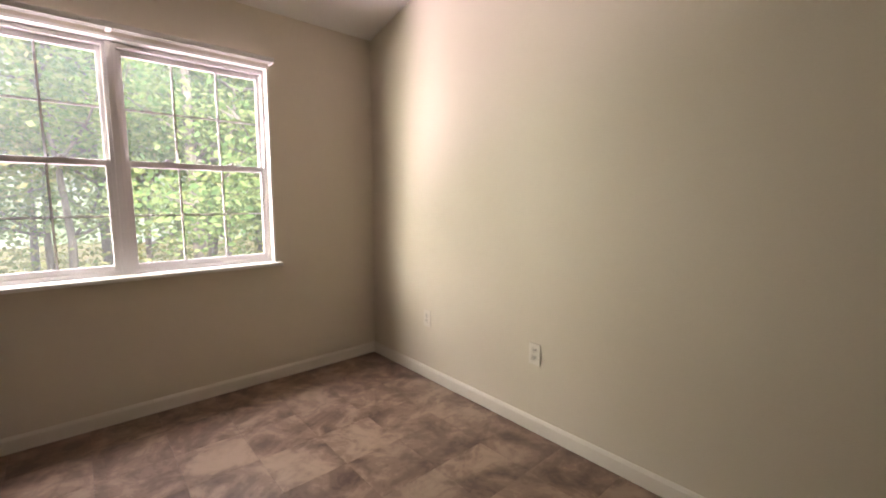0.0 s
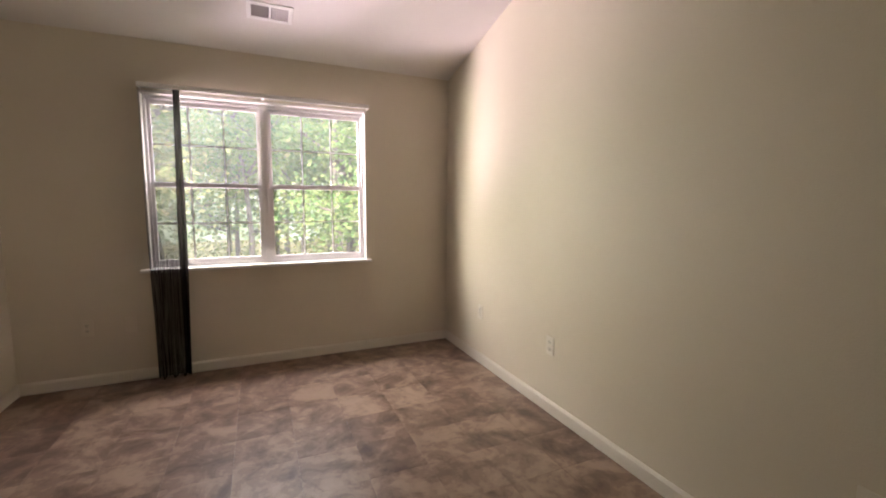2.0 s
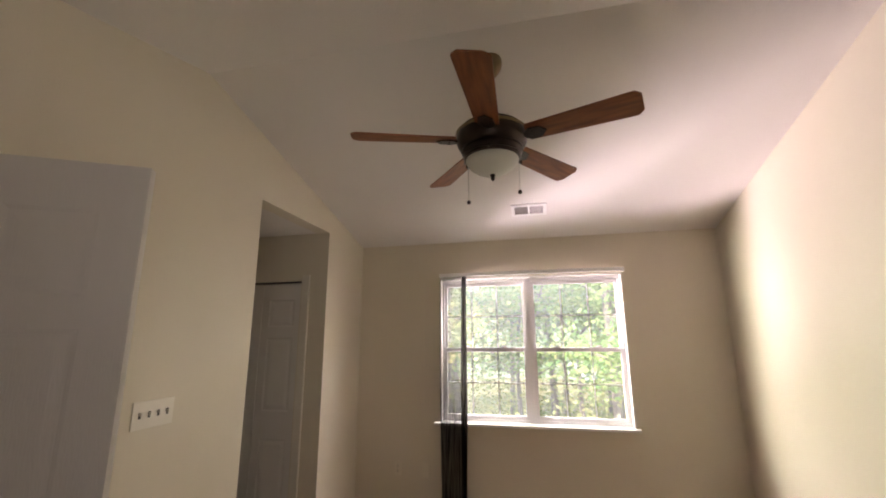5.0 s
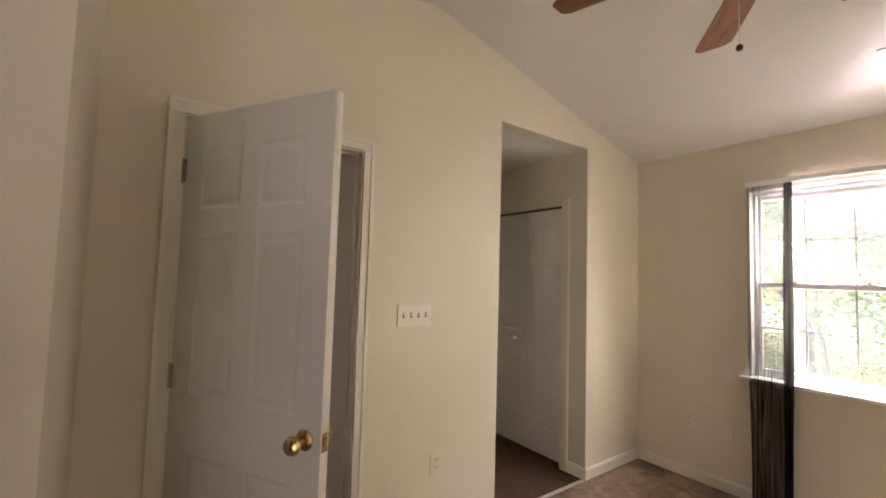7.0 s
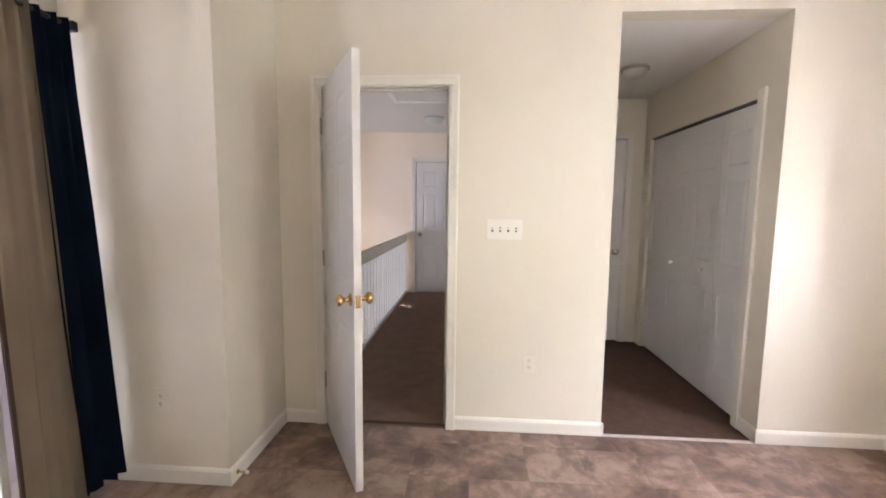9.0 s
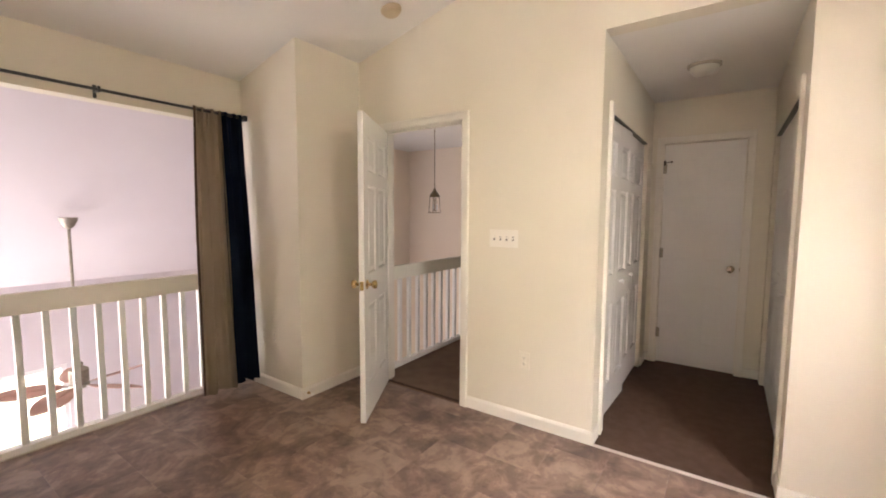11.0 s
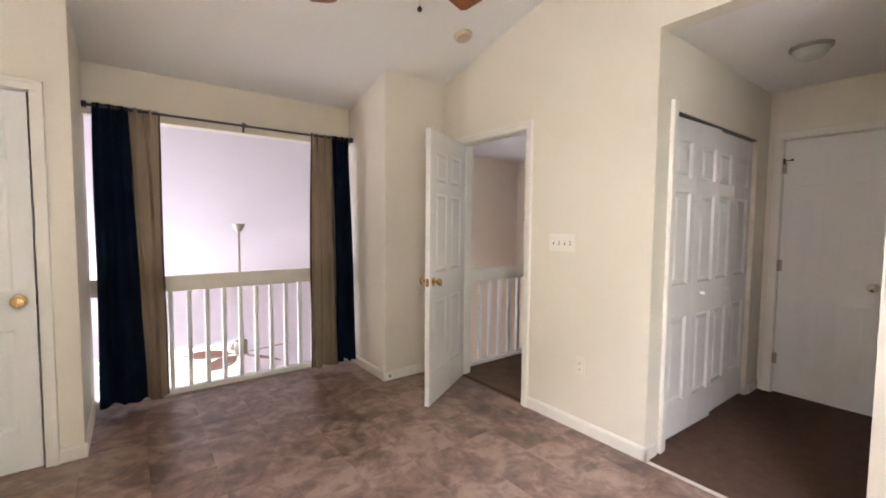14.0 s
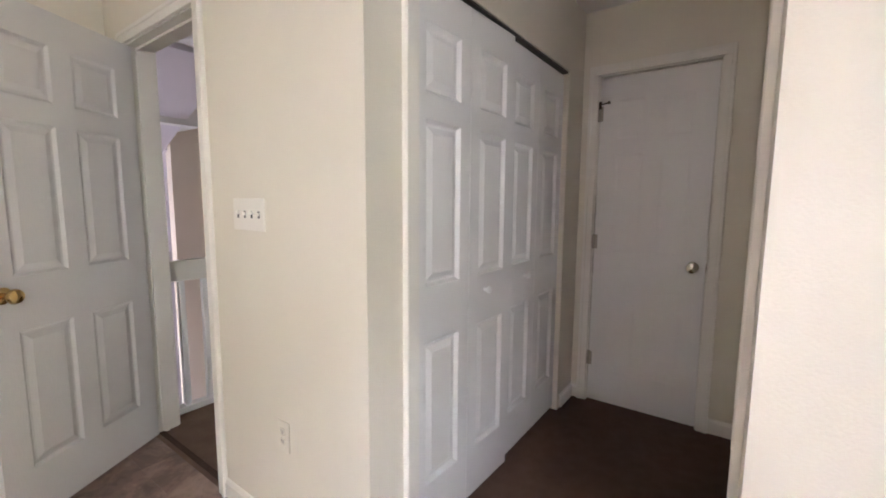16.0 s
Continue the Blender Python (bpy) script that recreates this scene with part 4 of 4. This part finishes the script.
def ceiling_fan(name, label, at, top, start, bowl=True, metal=None, rodmat=None, turn=-13):
    """Fan with its blades at height 0 and its canopy at height top."""
    f = thing(name, label, "ceiling fan", at)
    mt = metal or M_BRONZE
    part("canopy", lathe(bmesh.new(), [(0.012, top - 0.085), (0.035, top - 0.075), (0.058, top - 0.045), (0.066, top - 0.02), (0.066, top + 0.012)], 28), rodmat or M_BRASSTRIM, f, "antique metal canopy", True)
    part("downrod", lathe(bmesh.new(), [(0.0125, 0.05), (0.0125, top - 0.07)], 14), rodmat or M_BRONZE, f, smooth=True)
    part("motor_housing", lathe(bmesh.new(), [(0.03, 0.100), (0.07, 0.094), (0.128, 0.082), (0.150, 0.070), (0.152, 0.062), (0.166, 0.052), (0.174, 0.030), (0.174, 0.004), (0.168, -0.018), (0.156, -0.036), (0.148, -0.044), (0.151, -0.050), (0.150, -0.058), (0.140, -0.066), (0.136, -0.078), (0.140, -0.083), (0.138, -0.092), (0.130, -0.095)], 40), mt, f, smooth=True)
    part("trim_band", lathe(bmesh.new(), [(0.170, 0.046), (0.1765, 0.044), (0.1775, 0.036), (0.1745, 0.031)], 40), M_BRASSTRIM, f, "brass trim band", True)
    for i in range(5):
        m = pose(0, 0, 0, 0, 0, start + 72 * i)
        arm = part("blade_arm", arm_bm(), mt, f, at=m @ pose(0, 0, -0.002, turn, 0, 0))
        part("blade", blade_bm(0.185, 0.680, 0.056, 0.074), M_WOOD, f, "red-brown wooden blade", at=m @ pose(0, 0, 0.004, turn, 0, 0))
    if bowl:
        part("light_bowl", lathe(bmesh.new(), [(0.127, -0.088), (0.128, -0.100), (0.122, -0.116), (0.108, -0.134), (0.086, -0.150), (0.056, -0.163), (0.025, -0.169), (0.0, -0.170)], 40), M_GLOBE, f, "unlit frosted glass bowl", True)
        for k in range(3):
            a = math.radians(30 + 120 * k)
            bm = bmesh.new()
            tube(bm, (0.130 * math.cos(a), 0.130 * math.sin(a), -0.087), (0.152 * math.cos(a), 0.152 * math.sin(a), -0.087), 0.004, 8)
            lathe(bm, [(0.004, 0.0), (0.009, 0.003), (0.009, 0.010), (0.0, 0.013)], 12, Matrix.Translation((0.148 * math.cos(a), 0.148 * math.sin(a), -0.087)) @ Vector((math.cos(a), math.sin(a), 0)).to_track_quat("Z", "Y").to_matrix().to_4x4())
            part("thumb_screw", bm, M_BRONZE, f, "dark bowl screw", True)
        bm = lathe(bmesh.new(), [(0.011, -0.168), (0.013, -0.176), (0.008, -0.184), (0.010, -0.192), (0.004, -0.202), (0.0, -0.204)], 16)
        part("finial", bm, M_BRONZE, f, smooth=True)
        for cx, cy, cz in ((-0.128, 0.055, -0.278), (0.125, 0.045, -0.248)):
            bm = bmesh.new()
            tube(bm, (cx, cy, -0.06), (cx, cy, cz), 0.0016, 6)
            chain = part("pull_chain", bm, M_STEEL, f, "thin metal pull chain")
            part("pull", lathe(bmesh.new(), [(0.003, 0.012), (0.009, 0.006), (0.011, 0.0), (0.008, -0.008), (0.0, -0.010)], 14), M_BRONZE, chain, "dark wooden pull", True, pose(cx, cy, cz - 0.006))
    return f


FX, FY, FZ = 1.514, 0.548, 2.500
ceiling_fan("ceiling_fan", "five-blade wooden ceiling fan with a frosted bowl light", pose(FX, FY, FZ), ceil_z(FY) - FZ, 270)


def leaf_blade_bm():
    """Broad leaf-shaped blade with a rib along its middle."""
    bm = bmesh.new()
    half = [(0.13, 0.020), (0.18, 0.055), (0.27, 0.098), (0.38, 0.118), (0.50, 0.110), (0.60, 0.080), (0.68, 0.038), (0.72, 0.006)]
    prism(bm, half + [(x, -y) for x, y in reversed(half)], -0.004, 0.004, "z")
    box(bm, 0.10, -0.008, 0.004, 0.60, 0.008, 0.009, 0.002)
    return bm


LFX, LFY, LFZ = 1.16, -4.15, -0.43
lf = thing("living_fan", "leaf-blade ceiling fan hanging on a long nickel rod", "ceiling fan", pose(LFX, LFY, LFZ))
top = 1.335 - LFZ
part("canopy", lathe(bmesh.new(), [(0.014, top - 0.105), (0.030, top - 0.098), (0.048, top - 0.075), (0.075, top - 0.02), (0.080, top + 0.012)], 28), M_HINGE, lf, "brushed nickel canopy", True)
part("downrod", lathe(bmesh.new(), [(0.0145, 0.20), (0.0145, top - 0.09)], 14), M_HINGE, lf, "long dull metal rod", True)
part("motor_housing", lathe(bmesh.new(), [(0.022, 0.235), (0.040, 0.230), (0.042, 0.195), (0.034, 0.190), (0.070, 0.172), (0.084, 0.160), (0.084, 0.020), (0.076, 0.010), (0.088, 0.004), (0.088, -0.030), (0.050, -0.048), (0.0, -0.052)], 32), M_HINGE, lf, "brushed nickel housing", True)
for i in range(5):
    m = pose(0, 0, -0.012, 0, 0, -24 + 72 * i)
    part("blade_arm", boxes((0.07, -0.012, -0.006, 0.20, 0.012, 0.003), bevel=0.002), M_STEEL, lf, at=m @ pose(0, 0, -0.006, -14, 0, 0))
    part("blade", leaf_blade_bm(), M_LIVBLADE, lf, "broad red-brown leaf blade", at=m @ pose(0, 0, 0, -14, 0, 0))

# ---- small fixtures ----
ang = math.degrees(math.atan(SLOPE))
smoke = thing("smoke_detector", "round yellowed smoke detector on the vaulted ceiling", "smoke detector", pose(0.287, -0.461, ceil_z(-0.461), ang, 0, 0))
part("base", lathe(bmesh.new(), [(0.070, -0.012), (0.072, -0.004), (0.072, 0.003)], 32), M_YELLOWED, smoke, smooth=True)
part("cover", lathe(bmesh.new(), [(0.0, -0.036), (0.03, -0.036), (0.056, -0.030), (0.064, -0.016), (0.065, -0.010)], 32), M_YELLOWED, smoke, smooth=True)

vent = thing("ceiling_vent", "white two-way metal air vent on the sloped ceiling", "vent", pose(1.662, 1.985, ceil_z(1.985), -ang, 0, 0))
part("frame", boxes((-0.142, -0.088, -0.007, -0.114, 0.088, 0.002), (0.114, -0.088, -0.007, 0.142, 0.088, 0.002), (-0.114, 0.058, -0.007, 0.114, 0.088, 0.002), (-0.114, -0.088, -0.007, 0.114, -0.058, 0.002), (-0.008, -0.058, -0.006, 0.008, 0.058, 0.002), bevel=0.002), M_PLATE, vent)
part("backing", boxes((-0.114, -0.058, -0.0008, 0.114, 0.058, 0.001)), M_DARK, vent, "dark duct opening")
slat_mesh = None
for side in (-1, 1):
    for i in range(9):
        x = side * (0.018 + 0.0112 * i)
        m = pose(x, 0, -0.004, 0, 40 * side, 0)
        if slat_mesh is None:
            slat = part("slat", boxes((-0.0055, -0.058, -0.0006, 0.0055, 0.058, 0.0006)), M_VENT, vent, at=m)
            slat_mesh = slat.data
        else:
            slat = new("slat", slat_mesh)
            slat.parent, slat.matrix_basis = vent, m


def wall_plate(name, label, at, w, h, material, kind="outlet", gangs=1):
    """A plate in local axes: x across, y out of the wall, z up."""
    p = thing(name, label, "switch" if kind == "switch" else "outlet", at, "" if kind == "switch" else "wall outlets")
    part("plate", boxes((-w / 2, 0, -h / 2, w / 2, 0.006, h / 2), bevel=0.0025), material, p)
    if kind == "switch":
        for i in range(gangs):
            x = (i - (gangs - 1) / 2) * 0.046
            part("slot", boxes((x - 0.006, 0.0055, -0.013, x + 0.006, 0.0068, 0.013)), M_DARK, p, "dark toggle slot")
            part("toggle", boxes((x - 0.0045, 0.006, -0.004 + 0.004 * (i % 2), x + 0.0045, 0.019, 0.008 + 0.004 * (i % 2)), bevel=0.0015), material, p)
    elif kind == "outlet":
        for z in (-0.02, 0.02):
            part("receptacle", boxes((-0.015, 0.0055, z - 0.0135, 0.015, 0.0078, z + 0.0135), bevel=0.004), material, p)
            part("slots", boxes((-0.0075, 0.0075, z - 0.002, -0.0045, 0.0083, z + 0.008), (0.0045, 0.0075, z - 0.002, 0.0075, 0.0083, z + 0.008), (-0.0025, 0.0075, z - 0.010, 0.0025, 0.0083, z - 0.006)), M_DARK, p, "dark contact slots")
    return p


wall_plate("switch_plate", "white four-gang toggle switch plate between door and alcove", pose(0, 0.273, 1.240, 0, 0, -90), 0.208, 0.117, M_OUTLET, "switch", 4)
wall_plate("outlet", "painted cream outlet low on the wall below the switches", pose(0, 0.440, 0.436, 0, 0, -90), 0.072, 0.117, M_CREAMPLATE)
wall_plate("outlet", "white outlet low on the plain gable wall", pose(XE, 0.893, 0.440, 0, 0, 90), 0.072, 0.117, M_OUTLET)
wall_plate("outlet", "white outlet near the window corner", pose(XE, 1.799, 0.436, 0, 0, 90), 0.072, 0.117, M_OUTLET)
wall_plate("outlet", "painted cream outlet on the boxed chase", pose(BUMP_X, -1.402, 0.425, 0, 0, -90), 0.072, 0.117, M_CREAMPLATE)
wall_plate("outlet", "painted-over outlet plate under the window", pose(0.402, YN, 0.430, 0, 0, 180), 0.072, 0.117, M_CREAMPLATE)
wall_plate("blank_plate", "painted-over blank plate beside the sheer curtain", pose(0.656, YN, 0.424, 0, 0, 180), 0.072, 0.117, M_CREAMPLATE, "blank")
wall_plate("outlet", "white outlet beside the closet corner", pose(XE, -0.62, 0.42, 0, 0, 90), 0.072, 0.117, M_OUTLET)

scrap = bmesh.new()
prism(scrap, [(-0.011, -0.007), (0.008, -0.009), (0.012, 0.004), (0.001, 0.009), (-0.009, 0.005)], 0.0, 0.0025, "z")
tagged(link("paper_scrap", scrap, M_PLATE), "tiny white paper scrap on the vinyl floor", "paper scrap").matrix_basis = pose(3.145, -0.776, 0.0005)

stop = thing("door_stop", "small brass door stop on the chase baseboard", "door stop", pose(0.575, BUMP_Y + 0.013, 0.045, -90, 0, 0))
part("post", lathe(bmesh.new(), [(0.011, 0.0), (0.011, 0.004), (0.005, 0.006), (0.005, 0.040), (0.008, 0.044)], 14), M_BRASS, stop, smooth=True)
part("rubber_tip", lathe(bmesh.new(), [(0.009, 0.044), (0.009, 0.054), (0.006, 0.058), (0.0, 0.059)], 14), M_PLATE, stop, "white rubber tip", True)

lamp = thing("alcove_light", "unlit flush dome ceiling light with a nickel base", "ceiling light", pose(-0.955, 1.312, ALC_Z) @ Matrix.Scale(0.85, 4))
part("base", lathe(bmesh.new(), [(0.108, -0.022), (0.122, -0.018), (0.125, 0.0)], 36), M_HINGE, lamp, "dull nickel base", True)
part("dome", lathe(bmesh.new(), [(0.0, -0.092), (0.045, -0.088), (0.077, -0.074), (0.098, -0.050), (0.105, -0.020)], 36), M_DIMGLOBE, lamp, "frosted glass dome", True)

hl = thing("hall_light", "unlit flush dome light on the hallway ceiling", "ceiling light", pose(-2.98, -0.42, 2.5))
part("base", lathe(bmesh.new(), [(0.120, -0.022), (0.135, -0.018), (0.138, 0.0)], 30), M_STEEL, hl, smooth=True)
part("dome", lathe(bmesh.new(), [(0.0, -0.088), (0.05, -0.084), (0.085, -0.070), (0.108, -0.048), (0.116, -0.020)], 30), M_GLOBE, hl, smooth=True)
hv = thing("attic_hatch", "framed attic hatch panel in the hallway ceiling", "hatch", pose(-1.9, -0.42, 2.5))
part("frame", boxes((-0.30, -0.36, -0.012, 0.30, -0.31, 0.001), (-0.30, 0.31, -0.012, 0.30, 0.36, 0.001), (-0.30, -0.31, -0.012, -0.25, 0.31, 0.001), (0.25, -0.31, -0.012, 0.30, 0.31, 0.001), bevel=0.002), M_TRIM, hv)
part("panel", boxes((-0.25, -0.31, -0.004, 0.25, 0.31, 0.0008)), M_CEIL, hv)

# pendant lantern over the stairwell
pl = thing("pendant_lantern", "open wire lantern pendant on a long chain", "pendant lamp", pose(-1.70, -1.52, 0))
bm = bmesh.new()
for i in range(20):
    z = 1.72 + 0.04 * i
    tube(bm, (0, 0, z), (0, 0, z + 0.034), 0.0062 if i % 2 else 0.0042, 8)
    tube(bm, (0, 0, z + 0.030), (0, 0, min(z + 0.042, 2.49)), 0.0032, 6)
part("chain", bm, M_BRASSTRIM, pl)
part("canopy", lathe(bmesh.new(), [(0.02, 2.47), (0.055, 2.485), (0.06, 2.5)], 20), M_STEEL, pl, smooth=True)
part("cap", lathe(bmesh.new(), [(0.006, 1.725), (0.014, 1.715), (0.020, 1.690), (0.040, 1.665), (0.060, 1.640), (0.066, 1.615), (0.062, 1.612)], 24), M_BRASSTRIM, pl, "dull brass bell cap", True)
for i in range(4):
    a = math.radians(20 + 90 * i)
    c, s2 = math.cos(a), math.sin(a)
    bm = bmesh.new()
    tube(bm, (0.060 * c, 0.060 * s2, 1.615), (0.074 * c, 0.074 * s2, 1.42), 0.0042, 8)
    part("post", bm, M_BRASSTRIM, pl)
bm = bmesh.new()
for i in range(24):
    a, b2 = i * math.pi / 12, (i + 1) * math.pi / 12
    tube(bm, (0.075 * math.cos(a), 0.075 * math.sin(a), 1.42), (0.075 * math.cos(b2), 0.075 * math.sin(b2), 1.42), 0.0055, 6)
part("bottom_ring", bm, M_BRASSTRIM, pl)
bm = bmesh.new()
tube(bm, (0, 0, 1.44), (0, 0, 1.70), 0.004, 8)
for i in range(3):
    a = i * 2.094
    tube(bm, (0, 0, 1.445), (0.03 * math.cos(a), 0.03 * math.sin(a), 1.455), 0.0035, 6)
part("candle_arms", bm, M_BRASSTRIM, pl)
for i in range(3):
    a = i * 2.094
    bm = bmesh.new()
    tube(bm, (0.03 * math.cos(a), 0.03 * math.sin(a), 1.455), (0.03 * math.cos(a), 0.03 * math.sin(a), 1.52), 0.009, 10)
    part("candle_sleeve", bm, M_PLATE, pl, "white candle sleeve")

# patio door of the living room, filled with daylight
pd = thing("window_2", "bright patio door of the living room", "window", pose(0, 0, 0), kind="structure")
part("window_frame", boxes((0.7, LY - 0.1, LF, 0.76, LY - 0.02, -0.86), (2.84, LY - 0.1, LF, 2.9, LY - 0.02, -0.86), (0.76, LY - 0.1, -0.92, 2.84, LY - 0.02, -0.86), (0.76, LY - 0.1, LF, 2.84, LY - 0.02, LF + 0.06), (1.77, LY - 0.1, LF + 0.06, 1.83, LY - 0.02, -0.92), bevel=0.003), M_VINYLW, pd)
p = part("pane", boxes((0.76, LY - 0.062, LF + 0.06, 2.84, LY - 0.058, -0.92)), M_GLASS, pd)
p.visible_shadow = False

# ---- outdoors ----
G = -3.1
gm = bmesh.new()
bmesh.ops.create_grid(gm, x_segments=1, y_segments=1, size=400, matrix=Matrix.Translation((0, 0, G)))
structure("ground", gm, M_YARD, "leaf-strewn woodland ground", "ground")
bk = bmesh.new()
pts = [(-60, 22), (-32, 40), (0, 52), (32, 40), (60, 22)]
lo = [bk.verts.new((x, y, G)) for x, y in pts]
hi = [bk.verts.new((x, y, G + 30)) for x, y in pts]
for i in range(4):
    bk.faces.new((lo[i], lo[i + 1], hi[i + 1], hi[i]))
structure("backdrop", bk, M_FAR, "glowing sheet of hazy far woods and pale sky", "backdrop")


def tree(name, label, at, height, seed, material, n_leaves):
    rng = random.Random(seed)
    t = thing(name, label, "tree", at, "trees behind the house")
    bm = bmesh.new()
    tips = []

    def limb(p, d, ln, r, depth):
        q = p
        seg = 4
        for i in range(seg):
            nd = (d + Vector((rng.uniform(-.14, .14), rng.uniform(-.14, .14), rng.uniform(-.03, .1)))).normalized()
            q2 = q + nd * ln / seg
            tube(bm, q, q2, r * (1 - 0.17 * i), 8 if depth == 0 else 6, r * (1 - 0.17 * (i + 1)))
            if depth < 2 and (i > 0 or depth > 0):
                for _ in range(2):
                    a = rng.uniform(0, 6.283)
                    side = Vector((math.cos(a), math.sin(a), rng.uniform(0.1, 0.7))).normalized()
                    limb(q2, side, ln * rng.uniform(0.28, 0.45), r * 0.40, depth + 1)
            q, d = q2, nd
            if depth > 0:
                tips.append((q.copy(), ln))
        tips.append((q.copy(), ln))
    limb(Vector((0, 0, -0.1)), Vector((0, 0, 1)), height, height * 0.017, 0)
    part("trunk", bm, M_BARK, t, "grey-brown trunk and limbs", True)
    verts, faces = [], []
    for k in range(n_leaves):
        q, ln = tips[rng.randrange(len(tips))]
        sp = 0.32 + 0.10 * ln
        c = q + Vector((rng.gauss(0, sp), rng.gauss(0, sp), rng.gauss(0, sp * 0.7)))
        sz = rng.uniform(0.045, 0.095)
        u = Vector((rng.gauss(0, 1), rng.gauss(0, 1), rng.gauss(0, 0.5))).normalized()
        w = u.cross(Vector((rng.gauss(0, 1), rng.gauss(0, 1), rng.gauss(0, 1)))).normalized()
        o = len(verts)
        verts += [c - u * sz, c + w * sz * 0.55 - u * sz * 0.1, c + u * sz, c - w * sz * 0.55 - u * sz * 0.1]
        faces.append((o, o + 1, o + 2, o + 3))
    me = bpy.data.meshes.new("crown")
    me.from_pydata(verts, [], faces)
    me.materials.append(material)
    cr = new("crown", me)
    cr.parent = t
    return t


protos = [tree("tree", "tall slender tree with sunlit green leaves", pose(3.6, 10.5, G), 10.5, 11, M_LEAF, 6000),
          tree("tree", "slender tree with leaves turning yellow", pose(-0.9, 11.2, G), 8.5, 12, M_LEAFY, 6000),
          tree("tree", "young leafy tree in sunlight", pose(1.4, 12.5, G), 7.0, 13, M_LEAF, 5500)]
rng = random.Random(4)
spots = [(6.2, 10.6), (7.8, 11.0), (4.4, 13.0), (-2.8, 10.0), (-1.2, 13.5), (6.4, 15.5), (2.2, 16.5), (9.8, 14.5), (-4.6, 13.5), (-2.4, 17.5), (11.5, 18.5), (4.6, 19.5), (8.2, 21.0), (0.2, 20.5), (-6.8, 18.0), (13.5, 13.5), (12.5, 23.0), (-9.0, 22.0), (3.0, 24.0), (-3.6, 24.0), (4.1, 10.6), (6.0, 12.2), (-0.8, 10.6), (2.9, 13.4), (8.8, 9.4), (10.4, 11.8), (0.8, 14.8), (-5.6, 10.2), (5.2, 16.8)]
for i, (x, y) in enumerate(spots):
    src = protos[i % 3]
    copy_thing(src, pose(x, y, G, 0, 0, rng.uniform(0, 360)) @ Matrix.Diagonal((1, 1, rng.uniform(0.9, 1.15), 1)))


def shrub_stuff():
    """Leafy undergrowth under the trees, past counting."""
    rg = random.Random(21)
    verts, faces = [], []
    clumps = [(rg.uniform(-9, 14), rg.uniform(8.5, 24), rg.uniform(1.6, 5.5), rg.uniform(0.8, 1.6)) for _ in range(170)]
    for k in range(42000):
        cx, cy, h, r = clumps[rg.randrange(len(clumps))]
        c = Vector((cx + rg.gauss(0, r * 0.5), cy + rg.gauss(0, r * 0.5), G + abs(rg.gauss(0, h * 0.55))))
        sz = rg.uniform(0.05, 0.10)
        u = Vector((rg.gauss(0, 1), rg.gauss(0, 1), rg.gauss(0, 0.5))).normalized()
        w = u.cross(Vector((rg.gauss(0, 1), rg.gauss(0, 1), rg.gauss(0, 1)))).normalized()
        o = len(verts)
        verts += [c - u * sz, c + w * sz * 0.55, c + u * sz, c - w * sz * 0.55]
        faces.append((o, o + 1, o + 2, o + 3))
    me = bpy.data.meshes.new("undergrowth")
    me.from_pydata(verts, [], faces)
    me.materials.append(M_LEAFY)
    return tagged(new("undergrowth", me), "sunlit yellow-green woodland undergrowth", "undergrowth", kind="stuff")


shrub_stuff()

# ---- floor tiles, last ----
T = 0.3048
joint = 0.0003
tm = bpy.data.meshes.new("floor_tile")
tb = bmesh.new()
box(tb, -T / 2 + joint, -T / 2 + joint, -0.006, T / 2 - joint, T / 2 - joint, 0.0, 0.0006)
tb.to_mesh(tm)
tb.free()
tm.materials.append(M_TILE)
rngt = random.Random(9)
X_OFF, Y_OFF = 1.985, 0.092


def lay(x0, y0, x1, y1):
    """Whole tiles on the grid inside a rectangle; cut tiles along its edges."""
    i0, i1 = math.floor((x0 - X_OFF) / T), math.ceil((x1 - X_OFF) / T)
    j0, j1 = math.floor((y0 - Y_OFF) / T), math.ceil((y1 - Y_OFF) / T)
    for i in range(i0, i1):
        for j in range(j0, j1):
            ax, bx = max(X_OFF + i * T, x0), min(X_OFF + (i + 1) * T, x1)
            ay, by = max(Y_OFF + j * T, y0), min(Y_OFF + (j + 1) * T, y1)
            if bx - ax < 0.01 or by - ay < 0.01:
                continue
            if bx - ax > T - 0.001 and by - ay > T - 0.001:
                t = new("floor_tile", tm)
                t.matrix_basis = pose((ax + bx) / 2, (ay + by) / 2, 0, 0, 0, 90 * rngt.randrange(4))
            else:
                c = bmesh.new()
                box(c, ax - (ax + bx) / 2 + joint, ay - (ay + by) / 2 + joint, -0.006, (bx - ax) / 2 - joint, (by - ay) / 2 - joint, 0.0)
                t = link("floor_tile", c, M_TILE)
                t.matrix_basis = pose((ax + bx) / 2, (ay + by) / 2, 0)
            t.parent = floor


lay(0.0, BUMP_Y, XE, YN)
lay(BUMP_X, RAIL_Y, CLO_X, BUMP_Y)
